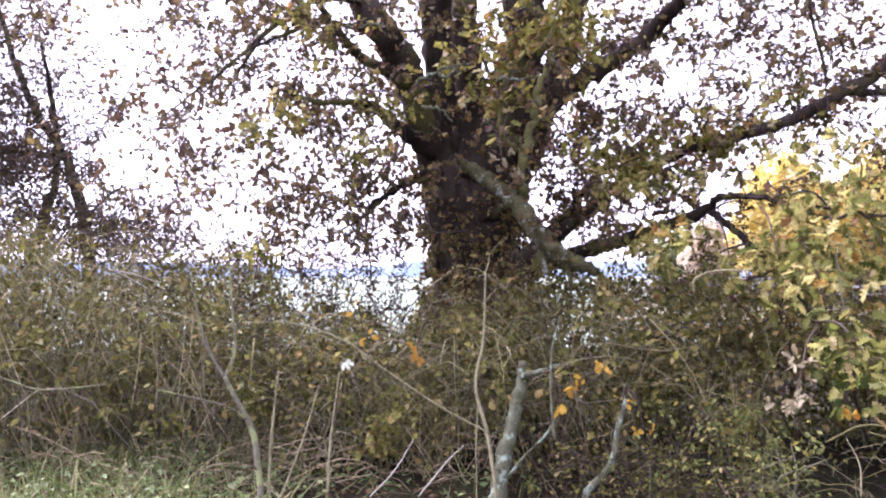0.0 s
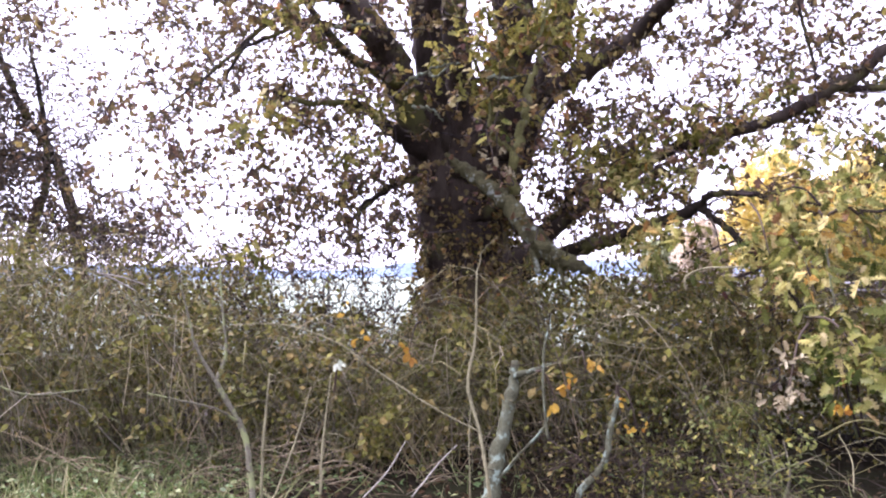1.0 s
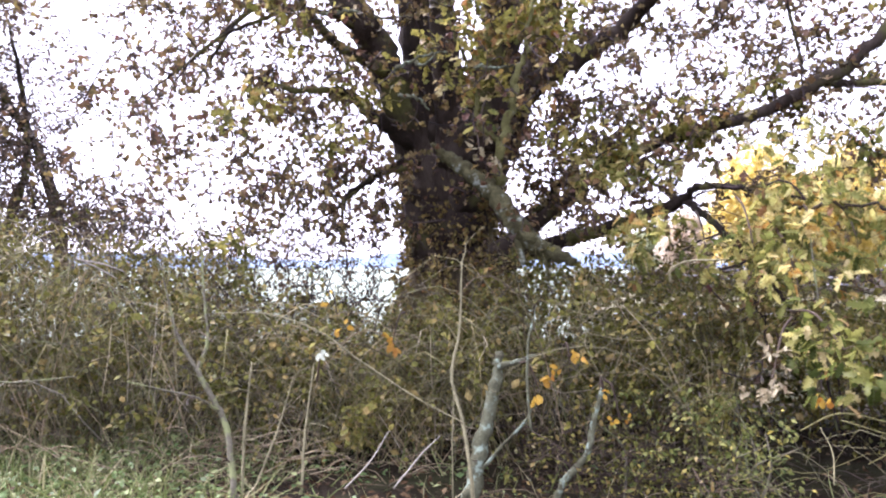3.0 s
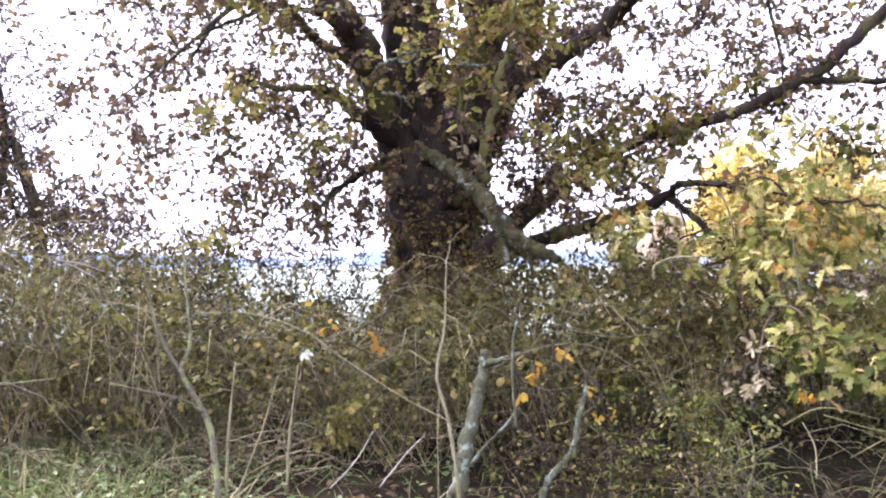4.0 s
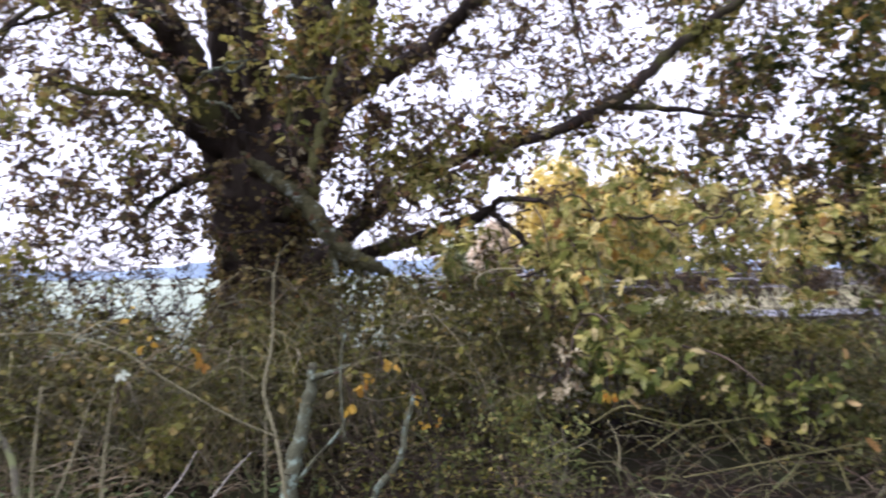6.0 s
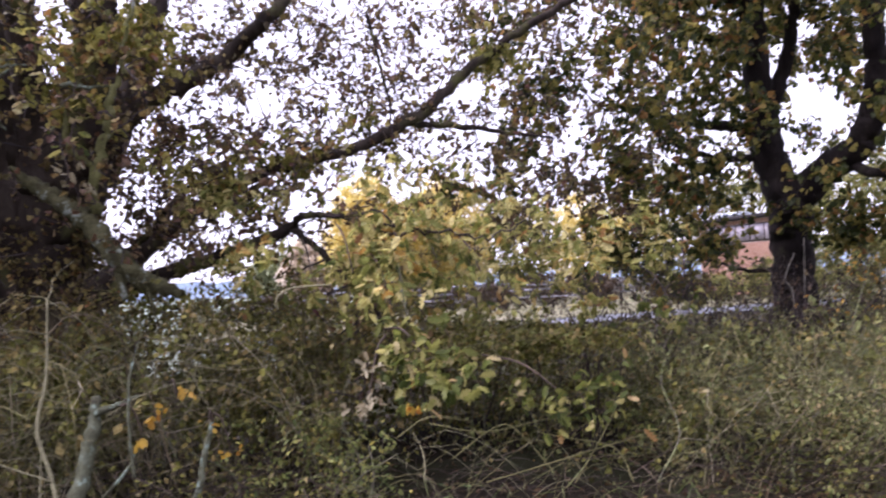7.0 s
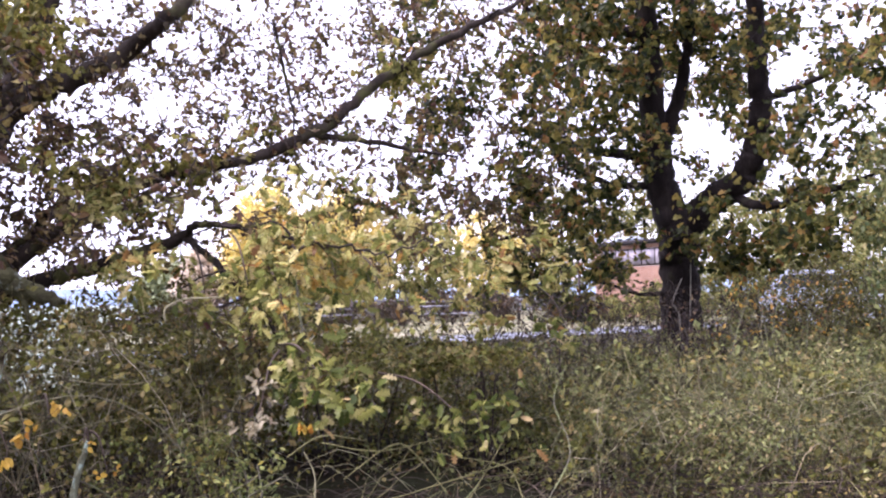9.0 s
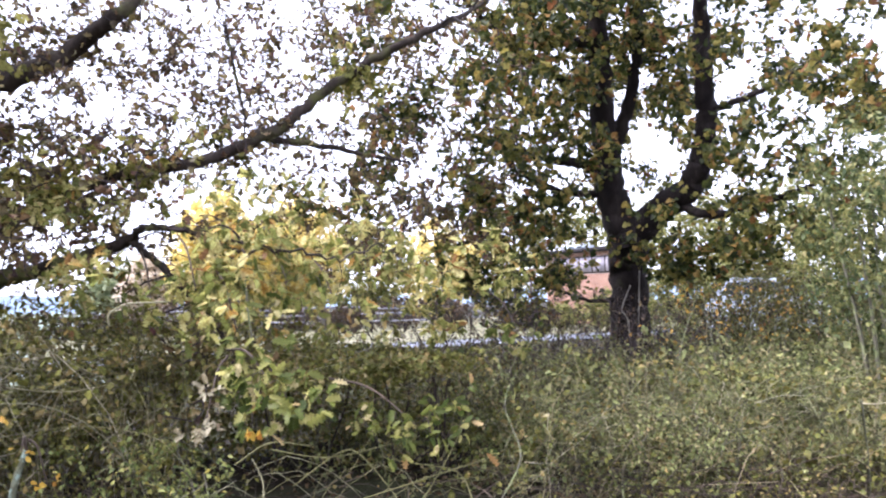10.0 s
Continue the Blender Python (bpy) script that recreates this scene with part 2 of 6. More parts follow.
M_GREEN_TREE = leaf_mat("far_green_leaf", [(0.0, (0.12, 0.14, 0.04)), (0.5, (0.22, 0.24, 0.08)), (1.0, (0.38, 0.35, 0.13))], 0.55)
# haze and missing sunlight are put into this paler green leaf colour
M_PALE_TREE = leaf_mat("haze_pale_green_leaf", [(0.0, (0.30, 0.36, 0.22)), (0.5, (0.38, 0.44, 0.27)), (1.0, (0.46, 0.5, 0.3))], 0.55)
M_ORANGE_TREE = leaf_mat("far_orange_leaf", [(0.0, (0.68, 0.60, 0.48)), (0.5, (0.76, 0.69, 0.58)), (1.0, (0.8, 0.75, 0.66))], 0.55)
# soil and moss, near-black so the hollows' shade is in the colour
M_SOIL = surface("shade_dark_soil_and_moss", [(0.3, (0.012, 0.008, 0.005)), (0.48, (0.022, 0.016, 0.009)), (0.6, (0.036, 0.038, 0.016))], 0.8, 14.0, 0.95, 0.8, 0.03)
M_FIELD = surface("field_grass", [(0.3, (0.20, 0.25, 0.19)), (0.7, (0.29, 0.34, 0.28))], 0.05, 2.0, 0.95, 0.5, 0.03)
M_VERGE = surface("rough_verge", [(0.3, (0.10, 0.11, 0.05)), (0.5, (0.18, 0.17, 0.10)), (0.7, (0.28, 0.26, 0.18))], 0.35, 5.0, 0.95, 0.7, 0.05)
# the sky's blue reflection is put into the asphalt colour
M_ROAD = surface("asphalt", [(0.35, (0.09, 0.10, 0.12)), (0.65, (0.14, 0.15, 0.18))], 0.4, 60.0, 0.6, 0.3, 0.004)
# the blue of distance haze is put into the hills' own colour
M_HILL = surface("far_woods_haze_blue", [(0.3, (0.20, 0.27, 0.36)), (0.7, (0.30, 0.38, 0.48))], 0.02, 0.4, 1.0, 0.2, 0.5)
M_RAIL = surface("weathered_rail", [(0.3, (0.16, 0.16, 0.18)), (0.7, (0.30, 0.30, 0.33))], 3.0, 40.0, 0.6, 0.3, 0.003)
M_DARKWOOD = surface("dark_timber", [(0.3, (0.05, 0.04, 0.04)), (0.7, (0.10, 0.085, 0.08))], 3.0, 40.0, 0.8, 0.4, 0.004)
M_BRICK = surface("brick", [(0.3, (0.27, 0.15, 0.11)), (0.7, (0.42, 0.26, 0.19))], 0.9, 30.0, 0.9, 0.3, 0.004)
M_MORTAR = surface("mortar", [(0.3, (0.40, 0.33, 0.29)), (0.7, (0.48, 0.42, 0.38))], 3.0, 40.0, 0.95, 0.3, 0.004)
M_ROOF = surface("roof_tile", [(0.3, (0.02, 0.018, 0.02)), (0.7, (0.045, 0.04, 0.042))], 2.0, 30.0, 0.8, 0.4, 0.006)
M_WHITE = surface("white_paint", [(0.3, (0.66, 0.66, 0.66)), (0.7, (0.78, 0.78, 0.78))], 2.0, 40.0, 0.5, 0.1, 0.002)
M_CAR = surface("silver_blue_paint", [(0.3, (0.52, 0.58, 0.64)), (0.7, (0.58, 0.64, 0.70))], 2.0, 200.0, 0.3, 0.02, 0.001, metal=0.2)
M_GLASS, gn, gl, gp = nodes_of("window_glass")
gp.inputs["Base Color"].default_value, gp.inputs["Roughness"].default_value, gp.inputs["Specular IOR Level"].default_value = (0.03, 0.04, 0.05, 1), 0.05, 1.0
M_BLIND = surface("pale_blind", [(0.3, (0.22, 0.2, 0.23)), (0.7, (0.32, 0.29, 0.32))], 2.0, 40.0, 0.6, 0.1, 0.002)
M_PALE_PANE = surface("pale_curtain", [(0.3, (0.42, 0.40, 0.43)), (0.7, (0.52, 0.50, 0.53))], 2.0, 40.0, 0.6, 0.1, 0.002)
M_RUBBER = surface("tyre_rubber", [(0.3, (0.02, 0.02, 0.02)), (0.7, (0.04, 0.04, 0.04))], 6.0, 60.0, 0.8, 0.3, 0.003)


# ---- mesh tools ----
class Soup:
    """Gathers many small pieces of geometry for one mesh."""

    def __init__(self):
        self.v, self.loops, self.sizes, self.n = [], [], [], 0

    def add(self, verts, faces):
        """verts (k, 3); faces (m, c), all of one size."""
        self.v.append(np.asarray(verts, np.float32))
        f = np.asarray(faces, np.int32)
        self.loops.append((f + self.n).ravel())
        self.sizes.append(np.full(len(f), f.shape[1], np.int32))
        self.n += len(verts)

    def stamp(self, verts, faces, places, frames, sizes):
        """The same small shape at many places: places (m, 3), frames (m, 3, 3) with the axes as columns, sizes (m,)."""
        verts, faces, m = np.asarray(verts), np.asarray(faces, np.int32), len(places)
        p = np.einsum("mij,kj->mki", frames, verts) * np.asarray(sizes)[:, None, None] + np.asarray(places)[:, None, :]
        f = faces[None] + (np.arange(m, dtype=np.int32) * len(verts))[:, None, None]
        self.add(p.reshape(-1, 3), f.reshape(-1, faces.shape[1]))

    def tube(self, pts, radii, sides=5, rough=0.0, rng=None, cap=True):
        pts, radii = np.asarray(pts, float), np.asarray(radii, float)
        k = len(pts)
        d = np.gradient(pts, axis=0)
        d /= np.linalg.norm(d, axis=1)[:, None] + 1e-9
        ref = np.array([0.0, 0.0, 1.0]) if abs(d[:, 2]).mean() < 0.8 else np.array([1.0, 0.0, 0.0])
        a = np.cross(d, ref)
        a /= np.linalg.norm(a, axis=1)[:, None] + 1e-9
        b = np.cross(d, a)
        ang = np.linspace(0, 2 * np.pi, sides, endpoint=False)
        r = radii[:, None] * np.ones((1, sides))
        if rough and rng is not None:
            r = r * (1 + rough * rng.normal(0, 1, r.shape))
        ring = pts[:, None] + r[..., None] * (np.cos(ang)[None, :, None] * a[:, None] + np.sin(ang)[None, :, None] * b[:, None])
        i = np.arange(k - 1)[:, None] * sides
        j = np.arange(sides)[None]
        j2 = (j + 1) % sides
        quads = np.stack([i + j, i + j2, i + sides + j2, i + sides + j], -1).reshape(-1, 4)
        self.add(ring.reshape(-1, 3), quads)
        if cap and sides > 3:
            base = self.n - k * sides
            for first, order in ((base + (k - 1) * sides, range(sides)), (base, range(sides - 1, -1, -1))):
                self.loops.append(np.array([first + q for q in order], np.int32))
                self.sizes.append(np.array([sides], np.int32))

    def mesh(self, name, mat, smooth=False):
        me = bpy.data.meshes.new(name)
        v, loops, sizes = np.concatenate(self.v), np.concatenate(self.loops), np.concatenate(self.sizes)
        me.vertices.add(len(v))
        me.vertices.foreach_set("co", v.ravel())
        me.loops.add(len(loops))
        me.loops.foreach_set("vertex_index", loops)
        me.polygons.add(len(sizes))
        me.polygons.foreach_set("loop_start", np.concatenate([[0], np.cumsum(sizes)[:-1]]).astype(np.int32))
        me.update(calc_edges=True)
        me.validate()
        if smooth:
            me.polygons.foreach_set("use_smooth", np.ones(len(sizes), bool))
        me.materials.append(mat)
        return me


def part(name, soup, mat, parent=None, label="", smooth=False):
    me = soup.mesh(name, mat, smooth) if isinstance(soup, Soup) else soup
    ob = new(name, me)
    if parent:
        ob.parent = parent
        ob.matrix_parent_inverse = parent.matrix_basis.inverted()
    if label:
        tagged(ob, label)
    return ob


def thing(name, place, label, category, group="", kind=""):
    e = new(name)
    e.empty_display_size = 0.2
    e.matrix_basis = Matrix.Translation(place)
    return tagged(e, label, category, group, kind)


def unit(v):
    return v / (np.linalg.norm(v, axis=-1, keepdims=True) + 1e-9)


def frames_of(direction, normal):
    """Axes (m, 3, 3): y along the leaf, z its upper side."""
    y = unit(direction)
    x = unit(np.cross(y, normal))
    return np.stack([x, y, np.cross(x, y)], -1)


def smooth_path(pts, n=8):
    """A soft curve through a few control points."""
    pts = np.asarray(pts, float)
    p = np.vstack([2 * pts[0] - pts[1], pts, 2 * pts[-1] - pts[-2]])
    out = []
    for i in range(1, len(p) - 2):
        for s in np.linspace(0, 1, n, endpoint=False):
            out.append(0.5 * (2 * p[i] + (p[i + 1] - p[i - 1]) * s + (2 * p[i - 1] - 5 * p[i] + 4 * p[i + 1] - p[i + 2]) * s * s + (3 * p[i] - p[i - 1] - 3 * p[i + 1] + p[i + 2]) * s ** 3))
    return np.array(out + [pts[-1]])


def smooth_values(vals, n=8):
    k = len(vals) - 1
    return np.interp(np.linspace(0, k, k * n + 1), np.arange(k + 1), vals)


def oak_outline(lobes):
    """A lobed leaf of length 1, folded a little at its rib. Returns vertices and triangles."""
    side = []
    for i in range(2 * lobes + 1):
        y = 0.08 + 0.86 * i / (2 * lobes)
        w = 0.37 * math.sin(math.pi * min(1, y * 0.92 + 0.06)) ** 0.7 * (1.0 if i % 2 else 0.42)
        side.append((w, y + (0.05 if i % 2 else 0.0)))
    v, f = [(0, 0, 0), (0, 1.0, -0.04)], []
    rib = [(0, 0.1 + 0.8 * i / lobes, 0.0) for i in range(lobes + 1)]
    base = 2
    v += rib
    for sgn in (1, -1):
        start = len(v)
        v += [(sgn * w, y, 0.35 * w - 0.05 * y) for w, y in side]
        for i in range(2 * lobes):
            r = base + min(lobes, (i + 1) // 2)
            tri = (r, start + i, start + i + 1)
            f.append(tri if sgn > 0 else tri[::-1])
            if i % 2 == 0:
                r2 = base + i // 2 + 1
                tri = (r, start + i + 1, r2) if r != r2 else None
                if tri:
                    f.append(tri if sgn > 0 else tri[::-1])
        tip = (base + lobes, start + 2 * lobes, 1)
        foot = (0, start, base)
        f += [tip if sgn > 0 else tip[::-1], foot if sgn > 0 else foot[::-1]]
    return np.array(v, float), np.array(f)


def lobed_leaf(points):
    """A cheap lobed leaf of length 1: an outline with notches, fanned from its rib, curled a little."""
    out = [(0.0, 0.0)] + points + [(0.0, 1.0)] + [(-w, y) for w, y in points[::-1]]
    v = [(w, y, 0.5 * abs(w) - 0.22 * (y - 0.4) ** 2) for w, y in out] + [(0.0, 0.55, -0.02)]
    k = len(out)
    return np.array(v, float), np.array([(i, (i + 1) % k, k) for i in range(k)])


OAK_LOBED = lobed_leaf([(0.29, 0.20), (0.16, 0.37), (0.44, 0.60), (0.25, 0.86)])
OAK_FINE = oak_outline(4)
OAK_ROUGH = oak_outline(2)
LEAF_V = np.array([(0, 0, 0), (0.26, 0.45, 0.08), (0, 1, -0.06), (-0.26, 0.45, 0.08), (0, 0.5, 0)], float)
LEAF_F = np.array([(0, 1, 4), (1, 2, 4), (2, 3, 4), (3, 0, 4)])
DIAMOND_V = np.array([(0, 0, 0), (0.3, 0.5, 0.1), (0, 1, 0), (-0.3, 0.5, 0.1)], float)
DIAMOND_F = np.array([(0, 1, 2), (0, 2, 3)])
BLADE_V = np.array([(-0.02, 0, 0), (0.02, 0, 0), (-0.014, 0.55, 0.06), (0.014, 0.55, 0.06), (0, 1, 0.26)], float)
BLADE_F = np.array([(0, 1, 3), (0, 3, 2), (2, 3, 4)])


# ---- growing trees ----
def grow(limbs, targets, rng, wander=0.12, sag=0.05, thick=0.011):
    """Branches from the limbs out to the target places, each leaving the nearest wood already there. Returns (paths, radii, tips)."""
    node = np.vstack([p for p, r in limbs])
    rad = np.concatenate([r for p, r in limbs])
    gap = np.array([np.min(((node - t) ** 2).sum(1)) for t in targets])
    paths, tips = [], []
    for t in targets[np.argsort(gap)]:
        d2 = ((node - t) ** 2).sum(1)
        j = int(np.argmin(d2))
        length = math.sqrt(d2[j])
        if length < 0.03:
            continue
        k = 3 + min(5, int(length / 0.22))
        s = np.linspace(0, 1, k + 1)[:, None]
        bend = rng.normal(0, wander * length, (1, 3))
        line = node[j] + (t - node[j]) * s + bend * np.sin(np.pi * s) + rng.normal(0, 0.03 * length, (k + 1, 3)) * np.sin(np.pi * s)
        line[:, 2] += sag * length * np.sin(np.pi * s[:, 0])
        r0 = min(0.7 * rad[j], 0.003 + thick * length)
        r = np.linspace(r0, max(0.0022, 0.3 * r0), k + 1)
        paths.append((line, r))
        tips.append((line[-1], unit(line[-1] - line[-3]), line[-2]))
        node, rad = np.vstack([node, line[1:]]), np.concatenate([rad, r[1:]])
    return paths, tips


def leaf_cloud(tips, per, size, spread, rng, shape=None, droop=0.5, loose=0.2, flat=1.0):
    """Leaves set along the last stretch of each twig, standing off to its sides."""
    shape = shape or (LEAF_V, LEAF_F)
    end = np.repeat(np.array([t[0] for t in tips]), per, 0)
    way = np.repeat(np.array([t[1] for t in tips]), per, 0)
    m = len(end)
    place = end - way * rng.uniform(0, 1.8 * spread, (m, 1)) + rng.normal(0, loose * spread, (m, 3))
    side = unit(np.cross(way, rng.normal(0, 1, (m, 3))))
    d = way * rng.uniform(0.1, 0.8, (m, 1)) + 0.9 * side + rng.normal(0, 0.25, (m, 3)) + np.array([0, 0, -droop])
    nrm = rng.normal(0, 0.7, (m, 3)) + np.array([0, 0, flat])
    sz = size * rng.uniform(0.5, 1.3, m)
    s = Soup()
    s.stamp(*shape, place, frames_of(d, nrm), sz)
    return s


def limb_of(ctrl, radii, n=8):
    return smooth_path(ctrl, n), smooth_values(radii, n)


def branch_parts(paths, sides, mat, tree):
    for line, r in paths:
        s = Soup()
        s.tube(line, r, sides)
        part("branch", s, mat, tree, smooth=True)


def joined(name, soup, mat, parent, label=""):
    """A mass too fine to count, as one part."""
    return tagged(part(name, soup, mat, parent, label), kind="stuff")


def branch_soup(paths, sides=4):
    s = Soup()
    for line, r in paths:
        s.tube(line, r, sides if r[0] > 0.008 else 3, cap=False)
    return s


def blob(rng, n, centre, radii, shell=0.35):
    """Places in an ellipsoid, more of them towards its skin."""
    v = unit(rng.normal(0, 1, (n, 3)))
    return np.array(centre) + v * (rng.uniform(shell, 1, (n, 1)) ** 0.6) * np.array(radii)


def clumps(rng, centres, members, size=(0.24, 0.24, 0.15)):
    """Places in loose tufts about the centres, with gaps between the tufts."""
    scale = np.repeat(rng.uniform(0.55, 1.35, (len(centres), 1)), members, 0)
    return np.repeat(centres, members, 0) + rng.normal(0, 1, (len(centres) * members, 3)) * np.array(size) * scale


# ---- ground ----
def ground_height(x, y):
    """Gentle unevenness near by, a low bank under the hedge, level further off."""
    near = np.exp(-((x / 25) ** 2 + (y / 25) ** 2))
    bank = 0.12 * np.exp(-((y - 7.6) / 1.2) ** 2)
    return near * (0.04 * np.sin(1.3 * x + 0.7 * y) + 0.03 * np.sin(2.9 * x - 1.7 * y) + bank)


def build_ground():
    xs = np.concatenate([[-4000, -1500, -400, -150, -70], np.linspace(-40, 40, 161), [70, 150, 400, 1500, 4000]])
    ys = np.concatenate([[-4000, -1500, -400, -100, -30], np.linspace(-10, 30, 101), [45, 70, 150, 400, 1500, 4000]])
    gx, gy = np.meshgrid(xs, ys)
    v = np.stack([gx, gy, ground_height(gx, gy)], -1).reshape(-1, 3)
    w = len(xs)
    i = (np.arange(len(ys) - 1)[:, None] * w + np.arange(w - 1)[None]).ravel()
    s = Soup()
    s.add(v, np.stack([i, i + 1, i + w + 1, i + w], -1))
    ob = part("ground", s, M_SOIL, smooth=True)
    return tagged(ob, "soil ground with moss and rotting leaves, colour darkened for hollow shade", "ground", kind="structure")


build_ground()


def sheet(name, corners, z, mat, label, category):
    s = Soup()
    s.add([(x, y, z) for x, y in corners], [list(range(len(corners)))])
    return tagged(part(name, s, mat), label, category, kind="structure")


sheet("field", [(-3000, 16), (6, 16), (9, 45), (60, 120), (900, 3000), (-3000, 3000)], 0.05, M_FIELD, "pale green open field behind the hedge", "field")
sheet("road", [(4, 27.2), (4, 23.6), (60, 13.2), (60, 17.5)], 0.06, M_ROAD, "grey asphalt road beyond the hedge, tinted blue for reflected sky", "road")
sheet("verge", [(6, 27.4), (60, 17.7), (75, 60), (9, 45)], 0.055, M_VERGE, "pale rough grass verge beyond the road", "verge")


def build_hills():
    rng = np.random.default_rng(5)
    az = np.radians(np.linspace(-60, 110, 120))
    h = 17 + 4 * np.sin(az * 7) + 3 * np.sin(az * 17 + 1) + rng.normal(0, 1.2, len(az))
    s = Soup()
    top = np.stack([900 * np.sin(az), 900 * np.cos(az), h], -1)
    foot = np.stack([880 * np.sin(az), 880 * np.cos(az), 0 * h - 1], -1)
    k = len(az)
    i = np.arange(k - 1)
    s.add(np.vstack([foot, top]), np.stack([i, i + 1, k + i + 1, k + i], -1))
    tagged(part("backdrop", s, M_HILL), "wooded hills on the horizon, painted hazy blue", "hills", kind="structure")


build_hills()

# ---- the great oak ----
OAK = (0.42, 9.0)


